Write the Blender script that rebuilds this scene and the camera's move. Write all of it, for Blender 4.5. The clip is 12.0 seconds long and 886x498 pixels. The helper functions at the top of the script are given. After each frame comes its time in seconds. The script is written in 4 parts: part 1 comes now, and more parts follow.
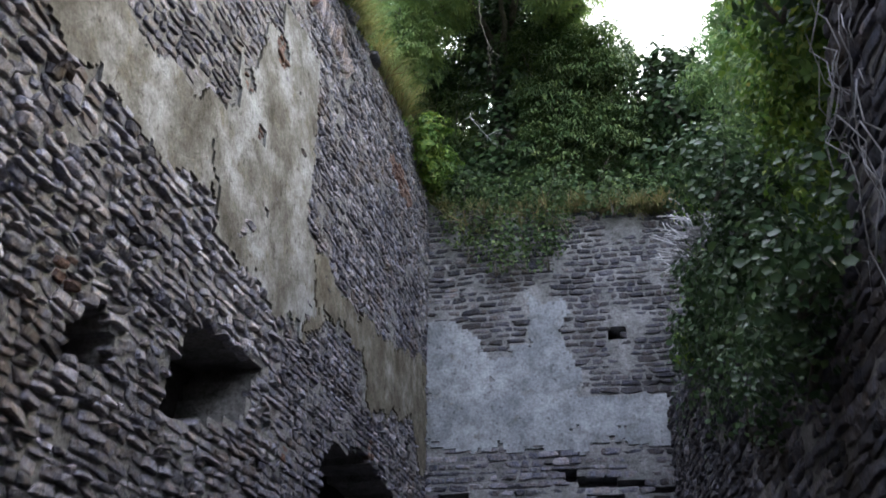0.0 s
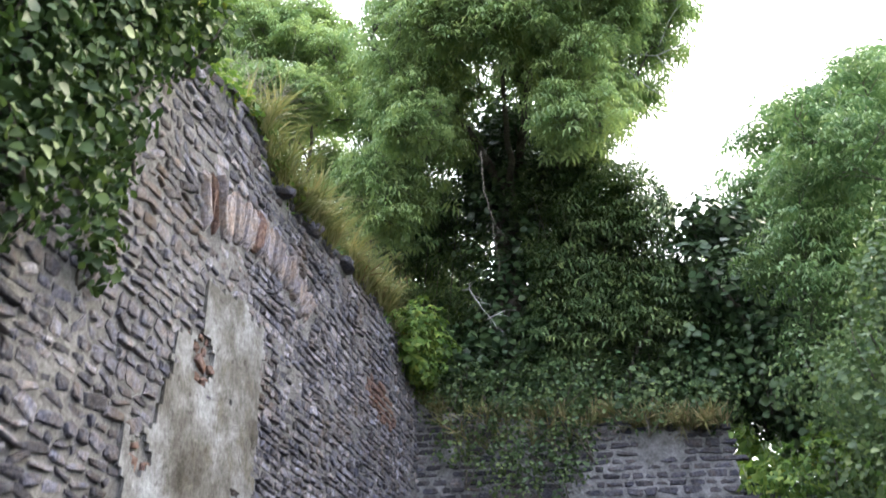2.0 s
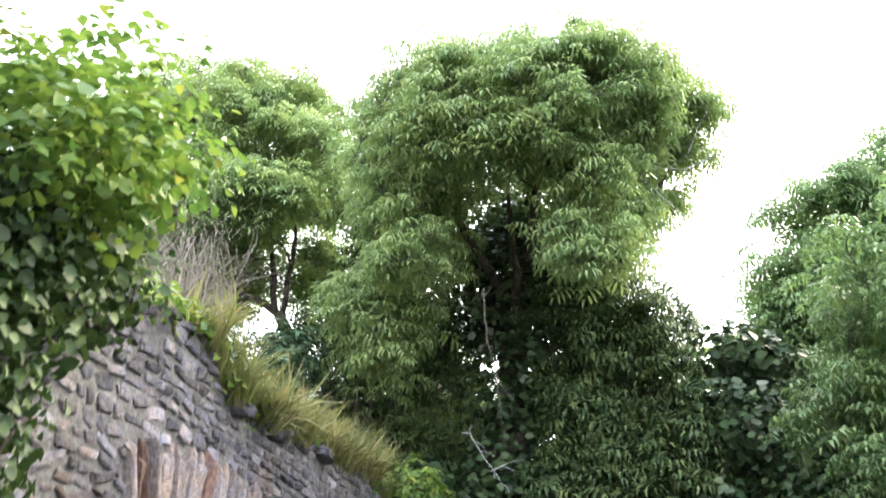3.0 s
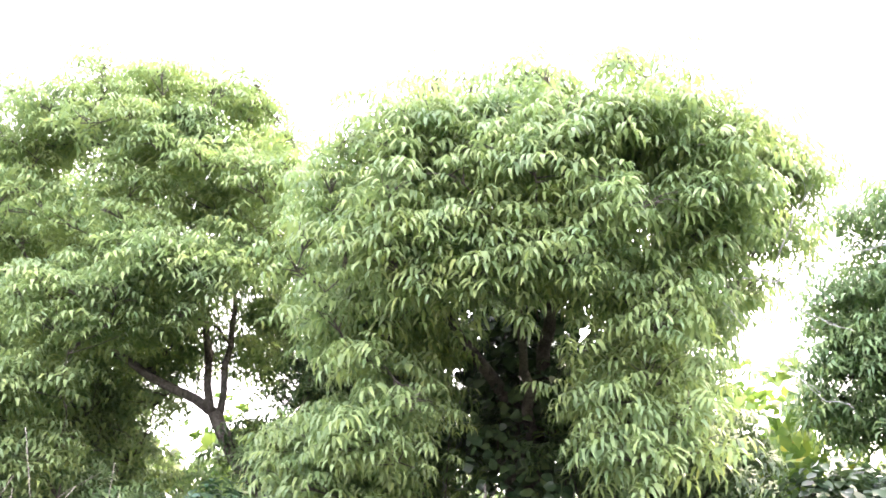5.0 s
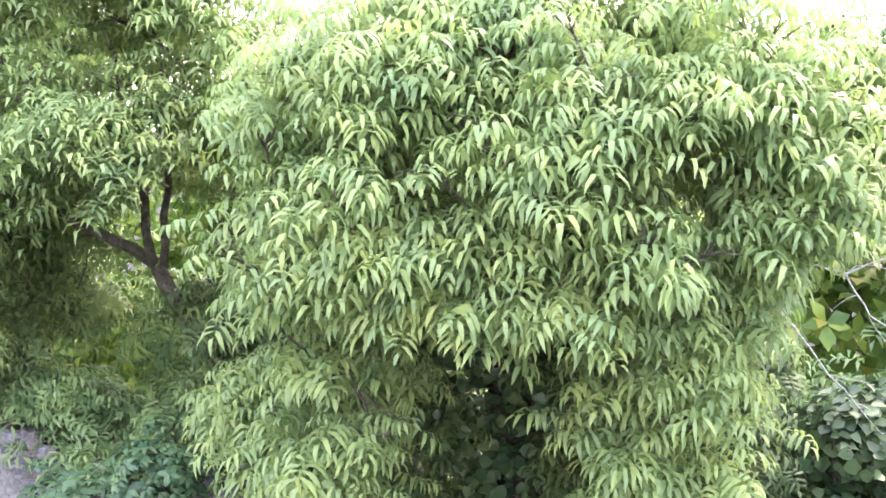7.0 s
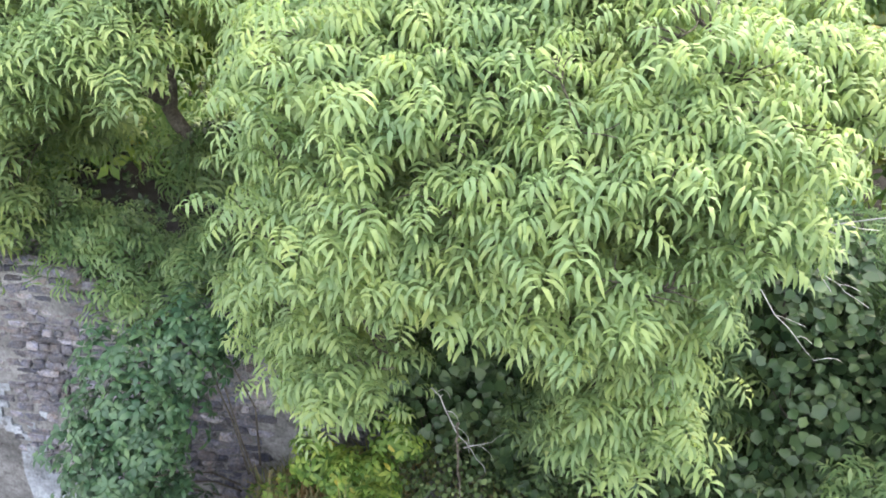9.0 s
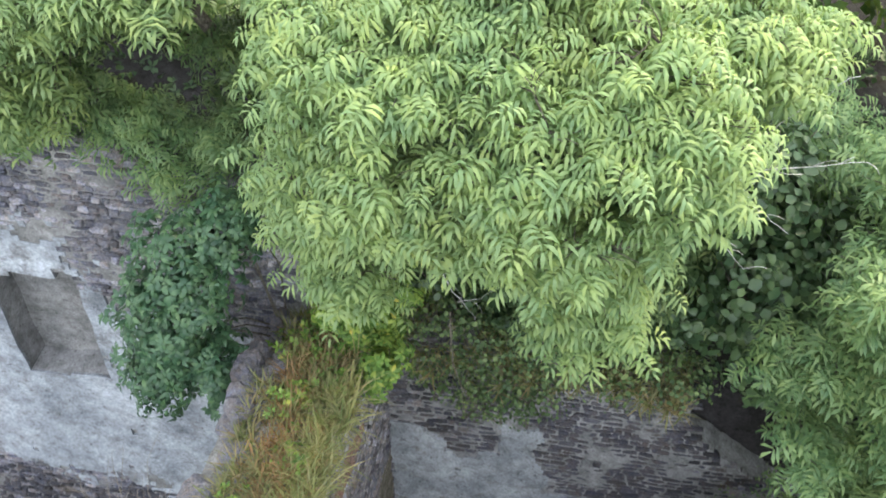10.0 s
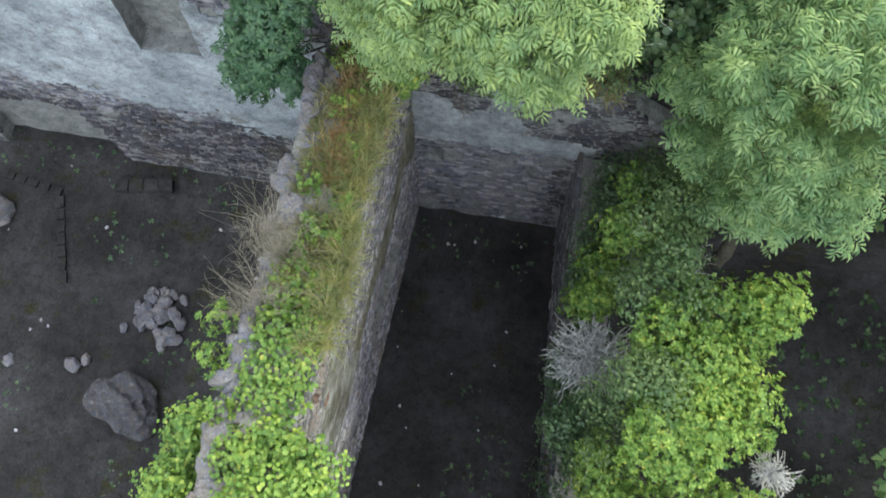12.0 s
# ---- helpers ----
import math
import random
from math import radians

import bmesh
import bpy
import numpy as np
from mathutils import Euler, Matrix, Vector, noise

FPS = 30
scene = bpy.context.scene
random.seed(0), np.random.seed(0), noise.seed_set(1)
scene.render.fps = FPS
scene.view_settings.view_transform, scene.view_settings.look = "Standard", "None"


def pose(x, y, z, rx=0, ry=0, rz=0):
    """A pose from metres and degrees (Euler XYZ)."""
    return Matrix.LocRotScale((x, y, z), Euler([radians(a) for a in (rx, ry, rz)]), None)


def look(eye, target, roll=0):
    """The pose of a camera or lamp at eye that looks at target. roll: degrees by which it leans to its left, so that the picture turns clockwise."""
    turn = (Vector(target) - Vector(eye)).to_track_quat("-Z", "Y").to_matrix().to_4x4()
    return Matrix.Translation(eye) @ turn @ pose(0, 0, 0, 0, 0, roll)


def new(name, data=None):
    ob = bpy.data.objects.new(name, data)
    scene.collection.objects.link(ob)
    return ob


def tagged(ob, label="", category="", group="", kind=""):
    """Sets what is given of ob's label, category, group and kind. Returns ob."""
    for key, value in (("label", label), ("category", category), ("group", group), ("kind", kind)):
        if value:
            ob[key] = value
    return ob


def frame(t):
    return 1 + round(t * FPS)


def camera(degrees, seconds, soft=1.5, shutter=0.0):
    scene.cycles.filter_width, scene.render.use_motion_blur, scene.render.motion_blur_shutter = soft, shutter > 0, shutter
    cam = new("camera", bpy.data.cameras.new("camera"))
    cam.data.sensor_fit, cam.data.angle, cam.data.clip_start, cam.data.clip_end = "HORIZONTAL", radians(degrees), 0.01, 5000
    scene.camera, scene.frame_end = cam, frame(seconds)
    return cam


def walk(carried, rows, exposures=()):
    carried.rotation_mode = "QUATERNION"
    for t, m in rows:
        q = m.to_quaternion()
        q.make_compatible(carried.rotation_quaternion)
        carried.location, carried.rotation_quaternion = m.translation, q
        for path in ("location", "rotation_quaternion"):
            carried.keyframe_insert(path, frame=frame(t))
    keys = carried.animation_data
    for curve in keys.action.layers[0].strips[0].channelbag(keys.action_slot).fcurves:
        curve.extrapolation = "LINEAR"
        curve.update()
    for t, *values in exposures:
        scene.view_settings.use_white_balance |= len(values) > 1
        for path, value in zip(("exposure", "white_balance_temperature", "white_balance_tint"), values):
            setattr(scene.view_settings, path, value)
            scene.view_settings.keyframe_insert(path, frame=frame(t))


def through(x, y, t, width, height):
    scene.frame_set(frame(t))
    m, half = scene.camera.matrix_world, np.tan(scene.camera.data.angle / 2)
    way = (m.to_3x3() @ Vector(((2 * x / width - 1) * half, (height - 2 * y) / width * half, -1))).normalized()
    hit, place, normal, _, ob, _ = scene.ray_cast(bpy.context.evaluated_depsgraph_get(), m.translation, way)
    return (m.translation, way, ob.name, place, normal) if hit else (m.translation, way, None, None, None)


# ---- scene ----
cam = camera(47.53, 12.0, soft=1.7, shutter=0.2)
# seconds, place, yaw to the left, pitch, roll
PATH = [
    (0, 3.873, 0.000, 0.348, 13.24, 27.08, 0.33),
    (0.5, 3.738, 0.399, 1.326, 13.08, 26.97, 0.27),
    (1, 3.619, 0.823, 2.481, 12.90, 26.85, 0.30),
    (1.5, 3.533, 1.231, 3.577, 12.83, 26.64, 0.36),
    (2, 3.476, 1.664, 4.776, 12.84, 26.57, 0.45),
    (2.5, 3.408, 2.056, 5.967, 12.95, 26.41, 0.51),
    (3, 3.344, 2.452, 7.295, 12.95, 26.21, 0.57),
    (3.5, 3.219, 3.041, 8.670, 12.77, 25.87, 0.22),
    (3.7, 3.155, 3.357, 9.201, 12.80, 25.53, 0.30),
    (5.3, 2.812, 5.384, 11.912, 12.70, 15.81, -0.52),
    (5.5, 2.774, 5.596, 12.336, 12.70, 13.39, -0.17),
    (6, 2.685, 6.025, 13.337, 12.43, 6.32, -0.10),
    (6.5, 2.611, 6.354, 14.251, 11.90, -1.01, -0.07),
    (6.7, 2.588, 6.518, 14.582, 11.86, -3.81, 0.13),
    (8.3, 2.519, 6.982, 16.217, 11.91, -18.83, 0.12),
    (8.5, 2.527, 6.975, 16.597, 11.91, -22.00, 0.06),
    (9, 2.581, 6.914, 17.715, 12.03, -30.52, 0.35),
    (9.5, 2.657, 6.836, 18.808, 12.02, -38.26, 0.48),
    (10, 2.684, 6.695, 20.020, 12.11, -45.71, 0.38),
    (10.5, 2.749, 6.578, 21.298, 12.60, -52.84, -0.05),
    (11, 2.823, 6.400, 22.848, 12.93, -60.07, -0.37),
    (11.5, 2.826, 6.151, 24.380, 13.05, -66.09, -0.56),
    (12, 2.873, 5.875, 26.197, 13.14, -71.88, -0.53),
]
# seconds, stops, kelvin, tint
EXPOSURES = [(0, 0.7, 5650, 17), (2.0, 0.92, 5700, 19), (3.0, 1.2, 5950, 20), (3.7, 1.38, 6200, 21), (5.3, 1.8, 6000, 34), (6.7, 1.62, 5950, 29), (8.3, 1.15, 6150, 20), (9.5, 0.85, 6150, 13), (12, 0.33, 6050, 4)]
walk(cam, [(t, pose(x, y, z, 90 + p, 0, w) @ pose(0, 0, 0, 0, 0, r)) for t, x, y, z, w, p, r in PATH], EXPOSURES)

# ---- world and light ----
HAZE, ZENITH, SKY_GAIN = (0.90, 0.86, 0.66), (0.54, 0.84, 1.72), 2.3
world = bpy.data.worlds.new("sky")
scene.world = world
world.use_nodes = True
wn = world.node_tree
wn.nodes.clear()
w_out = wn.nodes.new("ShaderNodeOutputWorld")
w_bg = wn.nodes.new("ShaderNodeBackground")
w_sky = wn.nodes.new("ShaderNodeTexSky")
w_sky.sky_type, w_sky.sun_disc = "NISHITA", False
w_sky.sun_elevation, w_sky.sun_rotation = radians(42), radians(36)
w_sky.dust_density, w_sky.air_density = 4.0, 1.2
w_dir = wn.nodes.new("ShaderNodeTexCoord")
w_sep = wn.nodes.new("ShaderNodeSeparateXYZ")
w_ramp = wn.nodes.new("ShaderNodeValToRGB")
for el, (p, c) in zip((*w_ramp.color_ramp.elements, w_ramp.color_ramp.elements.new(0.5)), ((0.0, HAZE), (0.7, ZENITH), (0.2, HAZE))):
    el.position, el.color = p, (*c, 1)
w_add = wn.nodes.new("ShaderNodeMix")
w_add.data_type, w_add.blend_type = "RGBA", "MIX"
w_add.inputs[0].default_value = 0.94
wn.links.new(w_dir.outputs["Generated"], w_sep.inputs[0])
w_lean = wn.nodes.new("ShaderNodeMath")
w_lean.operation = "MULTIPLY_ADD"
w_lean.inputs[1].default_value = -0.38
wn.links.new(w_sep.outputs[1], w_lean.inputs[0])
wn.links.new(w_sep.outputs[2], w_lean.inputs[2])
wn.links.new(w_lean.outputs[0], w_ramp.inputs[0])
wn.links.new(w_sky.outputs[0], w_add.inputs[6])
wn.links.new(w_ramp.outputs[0], w_add.inputs[7])
wn.links.new(w_add.outputs[2], w_bg.inputs[0])
wn.links.new(w_bg.outputs[0], w_out.inputs[0])
w_bg.inputs[1].default_value = SKY_GAIN

sun = new("sun", bpy.data.lights.new("sun", "SUN"))
sun.data.energy, sun.data.angle, sun.data.color = 3.2, radians(18), (1.0, 0.88, 0.50)
sun.matrix_world = look((10.1, 25.5, 27.0), (1, 13, 13))

# ---- materials ----
def material(name, build, rough=0.85, spec=0.3):
    m = bpy.data.materials.new(name)
    m.use_nodes = True
    nt = m.node_tree
    b = nt.nodes["Principled BSDF"]
    b.inputs["Roughness"].default_value = rough
    b.inputs["Specular IOR Level"].default_value = spec
    build(nt, b)
    return m


def node(nt, kind, **sets):
    n = nt.nodes.new(kind)
    for k, v in sets.items():
        n.inputs[k].default_value = v
    return n


def ramp(nt, fac, stops):
    r = nt.nodes.new("ShaderNodeValToRGB")
    e = r.color_ramp.elements
    while len(e) < len(stops):
        e.new(0.5)
    for el, (p, c) in zip(e, stops):
        el.position, el.color = p, (*c, 1)
    nt.links.new(fac, r.inputs[0])
    return r.outputs[0]


def mixed(nt, fac, a, b, mode="MIX"):
    n = nt.nodes.new("ShaderNodeMix")
    n.data_type, n.blend_type = "RGBA", mode
    for sock, v in ((n.inputs[0], fac), (n.inputs[6], a), (n.inputs[7], b)):
        if isinstance(v, (int, float)):
            sock.default_value = v
        elif isinstance(v, tuple):
            sock.default_value = (*v, 1)
        else:
            nt.links.new(v, sock)
    return n.outputs[2]


def noise_at(nt, scale, detail=5.0, rough=0.6, coord=None):
    n = node(nt, "ShaderNodeTexNoise", Scale=scale, Detail=detail, Roughness=rough)
    if coord is None:
        coord = nt.nodes.new("ShaderNodeNewGeometry").outputs["Position"]
    nt.links.new(coord, n.inputs["Vector"])
    return n.outputs[0]


def bump(nt, b, height, strength, dist=0.02):
    n = node(nt, "ShaderNodeBump", Strength=strength, Distance=dist)
    nt.links.new(height, n.inputs["Height"])
    nt.links.new(n.outputs[0], b.inputs["Normal"])


def stone_mat(name, dark, mid, light, lichen=0.25, fresh=None):
    """Rubble stone: each block its own tone, grain, pale lichen."""
    def build(nt, b):
        geo = nt.nodes.new("ShaderNodeNewGeometry")
        isl = ramp(nt, geo.outputs["Random Per Island"], [(0.0, dark), (0.4, mid), (0.72, mid), (0.86, light), (1.0, light)])
        info = nt.nodes.new("ShaderNodeObjectInfo")
        obj = ramp(nt, info.outputs["Random"], [(0.0, (0.74, 0.70, 0.74)), (1.0, (1.2, 1.13, 1.16))])
        tone = mixed(nt, 1.0, isl, obj, "MULTIPLY")
        grain = noise_at(nt, 30, 8, 0.75)
        tone = mixed(nt, 0.85, tone, ramp(nt, grain, [(0.33, (0.42, 0.41, 0.42)), (0.5, (0.95, 0.95, 0.95)), (0.68, (1.7, 1.7, 1.7))]), "MULTIPLY")
        hue = ramp(nt, noise_at(nt, 7, 5, 0.7), [(0.35, (0.86, 0.92, 1.12)), (0.5, (1, 1, 1)), (0.66, (1.16, 1.0, 0.82))])
        tone = mixed(nt, 0.9, tone, hue, "MULTIPLY")
        pale = ramp(nt, noise_at(nt, 6.5, 9, 0.8), [(0.54, (0, 0, 0)), (0.64, (1, 1, 1))])
        tone = mixed(nt, mixed(nt, 1.0, pale, (lichen, lichen, lichen), "MULTIPLY"), tone, (0.47, 0.47, 0.49))
        wet = ramp(nt, noise_at(nt, 0.55, 4), [(0.35, (0.7, 0.7, 0.72)), (0.65, (1.12, 1.1, 1.05))])
        tone = mixed(nt, 0.8, tone, wet, "MULTIPLY")
        if fresh:
            rust = ramp(nt, noise_at(nt, 0.9, 5, 0.7), [(0.52, (0, 0, 0)), (0.66, (0.75, 0.75, 0.75))])
            tone = mixed(nt, rust, tone, mixed(nt, 0.6, fresh, tone, "SOFT_LIGHT"))
        nt.links.new(tone, b.inputs["Base Color"])
        bump(nt, b, noise_at(nt, 16, 8, 0.75), 1.0, 0.05)
    return material(name, build, 0.9, 0.25)


def blotched(name, stops, scale, fine, strength=0.5, rough=0.9, second=None):
    """A rough surface in blotches of the given tones with fine grain."""
    def build(nt, b):
        c = ramp(nt, noise_at(nt, scale, 7, 0.65), stops)
        if second:
            f = ramp(nt, noise_at(nt, second[0], 6, 0.7), [(second[1], (0, 0, 0)), (second[1] + 0.1, (1, 1, 1))])
            c = mixed(nt, f, c, second[2])
        c = mixed(nt, 0.75, c, ramp(nt, noise_at(nt, fine, 8, 0.75), [(0.33, (0.5, 0.5, 0.5)), (0.5, (1, 1, 1)), (0.68, (1.5, 1.5, 1.5))]), "MULTIPLY")
        c = mixed(nt, 0.8, c, ramp(nt, noise_at(nt, fine * 0.22, 6, 0.7), [(0.36, (0.66, 0.64, 0.62)), (0.5, (1, 1, 1)), (0.64, (1.22, 1.22, 1.24))]), "MULTIPLY")
        pit = ramp(nt, noise_at(nt, fine * 0.45, 3, 0.5), [(0.64, (1, 1, 1)), (0.7, (0.45, 0.43, 0.42))])
        c = mixed(nt, 0.8, c, pit, "MULTIPLY")
        nt.links.new(c, b.inputs["Base Color"])
        bump(nt, b, noise_at(nt, fine * 0.6, 8, 0.75), strength * 1.4, 0.04)
    return material(name, build, rough, 0.2)


def leaf_mat(name, stops, through=0.35, rough=0.45, patch=0.5):
    """Leaves: tone by leaf and by patch of crown, some light coming through."""
    def build(nt, b):
        geo = nt.nodes.new("ShaderNodeNewGeometry")
        c = ramp(nt, geo.outputs["Random Per Island"], stops)
        big = ramp(nt, noise_at(nt, 0.9, 3), [(0.35, (0.7, 0.8, 0.75)), (0.65, (1.2, 1.15, 1.05))])
        c = mixed(nt, patch, c, big, "MULTIPLY")
        mid = ramp(nt, noise_at(nt, 3.6, 2), [(0.32, (0.66, 0.78, 0.9)), (0.68, (1.36, 1.22, 0.95))])
        c = mixed(nt, 0.5, c, mid, "MULTIPLY")
        nt.links.new(c, b.inputs["Base Color"])
        t = nt.nodes.new("ShaderNodeBsdfTranslucent")
        warm = mixed(nt, 1.0, c, (1.08, 1.12, 0.88), "MULTIPLY")
        nt.links.new(warm, t.inputs["Color"])
        mix = nt.nodes.new("ShaderNodeMixShader")
        mix.inputs[0].default_value = through
        nt.links.new(b.outputs[0], mix.inputs[1])
        nt.links.new(t.outputs[0], mix.inputs[2])
        nt.links.new(mix.outputs[0], nt.nodes["Material Output"].inputs[0])
    return material(name, build, rough, 0.32)


M_STONE = stone_mat("rubble_stone", (0.115, 0.118, 0.128), (0.245, 0.25, 0.27), (0.47, 0.48, 0.51), 0.42, (0.24, 0.185, 0.13))
M_WASHED = stone_mat("limewashed_stone", (0.19, 0.195, 0.21), (0.34, 0.35, 0.375), (0.52, 0.535, 0.57), 0.55)
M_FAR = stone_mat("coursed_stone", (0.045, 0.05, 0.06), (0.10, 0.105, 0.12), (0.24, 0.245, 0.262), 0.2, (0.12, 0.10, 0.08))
M_ROOM = stone_mat("pale_coursed_stone", (0.09, 0.10, 0.12), (0.20, 0.21, 0.24), (0.38, 0.395, 0.43), 0.45)
M_BRICK = stone_mat("arch_brick", (0.22, 0.205, 0.195), (0.34, 0.315, 0.295), (0.48, 0.44, 0.40), 0.3)
M_RED = stone_mat("red_brick", (0.15, 0.105, 0.085), (0.21, 0.145, 0.115), (0.29, 0.215, 0.18), 0.15)
M_MORTAR = blotched("mortar", [(0.3, (0.13, 0.128, 0.126)), (0.7, (0.30, 0.292, 0.28))], 2.0, 30, 0.8)
M_MORTAR_PALE = blotched("pale_mortar", [(0.3, (0.13, 0.132, 0.138)), (0.7, (0.30, 0.302, 0.308))], 2.0, 30, 0.6)
M_PLASTER = blotched("old_plaster", [(0.34, (0.07, 0.064, 0.05)), (0.46, (0.15, 0.143, 0.127)), (0.56, (0.27, 0.27, 0.265)), (0.7, (0.40, 0.413, 0.43))], 1.1, 26, 0.6, 0.9, (2.4, 0.54, (0.15, 0.138, 0.11)))
M_MOSSY = blotched("mossy_plaster", [(0.3, (0.08, 0.07, 0.05)), (0.5, (0.14, 0.125, 0.095)), (0.7, (0.27, 0.26, 0.235))], 2.2, 26, 0.6, 0.9, (3.0, 0.6, (0.07, 0.075, 0.035)))
M_LIME = blotched("lime_plaster", [(0.3, (0.13, 0.145, 0.17)), (0.46, (0.26, 0.285, 0.325)), (0.7, (0.45, 0.485, 0.54))], 0.8, 20, 0.4, 0.9, (1.7, 0.55, (0.19, 0.198, 0.215)))
M_PLASTER_PALE = blotched("pale_plaster", [(0.28, (0.13, 0.142, 0.16)), (0.48, (0.24, 0.256, 0.28)), (0.72, (0.38, 0.40, 0.43))], 0.9, 24, 0.35, 0.9, (2.6, 0.60, (0.19, 0.185, 0.175)))
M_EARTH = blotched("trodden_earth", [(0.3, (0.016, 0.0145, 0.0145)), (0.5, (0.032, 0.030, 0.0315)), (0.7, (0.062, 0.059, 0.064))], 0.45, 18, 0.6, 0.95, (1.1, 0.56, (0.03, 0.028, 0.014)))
M_BARK = blotched("bark", [(0.3, (0.07, 0.064, 0.055)), (0.7, (0.19, 0.172, 0.145))], 5, 40, 0.9)
M_TWIG = blotched("dry_twig", [(0.3, (0.30, 0.30, 0.31)), (0.7, (0.46, 0.46, 0.47))], 6, 50, 0.3)
M_STRAW = blotched("dry_straw", [(0.3, (0.19, 0.165, 0.13)), (0.7, (0.33, 0.30, 0.255))], 6, 50, 0.3)
M_CHESTNUT = leaf_mat("broad_leaf", [(0.0, (0.20, 0.285, 0.14)), (0.5, (0.235, 0.325, 0.15)), (1.0, (0.29, 0.37, 0.155))], 0.46, 0.42)
M_FEATHER = leaf_mat("feathery_leaf", [(0.0, (0.10, 0.175, 0.08)), (0.5, (0.16, 0.25, 0.115)), (1.0, (0.235, 0.325, 0.155))], 0.42, 0.4)
M_IVY = leaf_mat("ivy_leaf", [(0.0, (0.035, 0.065, 0.033)), (0.6, (0.06, 0.105, 0.05)), (1.0, (0.105, 0.155, 0.075))], 0.2, 0.35)
M_YOUNG = leaf_mat("young_leaf", [(0.0, (0.06, 0.10, 0.045)), (0.6, (0.11, 0.17, 0.075)), (1.0, (0.20, 0.265, 0.115))], 0.36, 0.45)
# ivy leaf darkened in its colour, as the hanging curtain lies in shade
M_SHADED_IVY = leaf_mat("shaded_ivy_leaf", [(0.0, (0.025, 0.05, 0.02)), (0.6, (0.045, 0.085, 0.03)), (1.0, (0.10, 0.155, 0.05))], 0.2, 0.6)
M_BRIGHT = leaf_mat("fresh_leaf", [(0.0, (0.07, 0.14, 0.032)), (0.5, (0.14, 0.235, 0.05)), (0.97, (0.245, 0.325, 0.075)), (1.0, (0.36, 0.34, 0.07))], 0.32)
M_LAUREL = leaf_mat("laurel_leaf", [(0.0, (0.03, 0.07, 0.04)), (0.6, (0.05, 0.105, 0.058)), (1.0, (0.08, 0.145, 0.07))], 0.2, 0.35)
M_RUSTY_GRASS = leaf_mat("rusty_grass", [(0.0, (0.16, 0.10, 0.05)), (0.5, (0.25, 0.145, 0.075)), (1.0, (0.34, 0.22, 0.13))], 0.3, 0.7)
M_GREEN_GRASS = leaf_mat("green_grass", [(0.0, (0.14, 0.17, 0.06)), (0.5, (0.23, 0.235, 0.10)), (1.0, (0.34, 0.30, 0.16))], 0.4, 0.6)
M_GRASS = leaf_mat("dry_grass", [(0.0, (0.14, 0.17, 0.06)), (0.5, (0.22, 0.22, 0.11)), (1.0, (0.30, 0.22, 0.13))], 0.3, 0.7)

# ---- mesh tools ----
rng = np.random.default_rng(7)


def link(name, mesh, mat, parent=None, label=""):
    ob = new(name, mesh)
    if mat is not None and not mesh.materials:
        mesh.materials.append(mat)
    if parent is not None:
        ob.parent = parent
    if label:
        ob["label"] = label
    return ob


def mesh_of(name, verts, faces, smooth=False):
    me = bpy.data.meshes.new(name)
    me.from_pydata([tuple(v) for v in verts], [], [tuple(f) for f in faces])
    if smooth:
        me.polygons.foreach_set("use_smooth", [True] * len(me.polygons))
    me.update()
    return me


def mesh_tris(name, verts, tris):
    """A mesh of triangles from arrays."""
    me = bpy.data.meshes.new(name)
    n, k = len(verts), len(tris)
    me.vertices.add(n)
    me.vertices.foreach_set("co", np.asarray(verts, np.float32).ravel())
    me.loops.add(k * 3)
    me.loops.foreach_set("vertex_index", np.asarray(tris, np.int32).ravel())
    me.polygons.add(k)
    me.polygons.foreach_set("loop_start", np.arange(0, k * 3, 3, dtype=np.int32))
    me.update(calc_edges=True)
    return me


def thing(name, label, category, group="", kind="", at=(0, 0, 0)):
    ob = new(name)
    ob.empty_display_size = 0.2
    ob.location = at
    return tagged(ob, label, category, group, kind)


def leaflet(length, width, start, end, az, segs=3, r0=0.0):
    """One leaflet that leaves at angle start and bends to angle end, in degrees above level."""
    d, s = np.array([math.cos(az), math.sin(az), 0]), np.array([-math.sin(az), math.cos(az), 0])
    p, vs, ts = d * r0, [], []
    prof = [0.15, 1.0, 0.8, 0.0] if segs == 3 else [0.3, 1.0, 0.0]
    for i in range(segs + 1):
        a = radians(start + (end - start) * (i / segs) ** 0.55)
        w = width * prof[i] / 2
        vs += [p - s * w, p + s * w] if i < segs else [p]
        p = p + (d * math.cos(a) + np.array([0, 0, 1]) * math.sin(a)) * length / segs
    for i in range(segs - 1):
        ts += [(2 * i, 2 * i + 1, 2 * i + 3), (2 * i, 2 * i + 3, 2 * i + 2)]
    ts.append((2 * segs - 2, 2 * segs - 1, 2 * segs))
    return vs, ts


def tuft(n, length, width, start, end, spread=0.5, segs=3, r=None):
    r = r or random
    V, F = [], []
    for i in range(n):
        v, t = leaflet(length * r.uniform(0.75, 1.15), width * r.uniform(0.8, 1.2), start + r.uniform(-18, 18), end + r.uniform(-15, 15),
                       2 * math.pi * i / n + r.uniform(-spread, spread), segs, 0.01)
        k = len(V)
        V += v
        F += [(a + k, b + k, c + k) for a, b, c in t]
    return np.array(V), np.array(F)


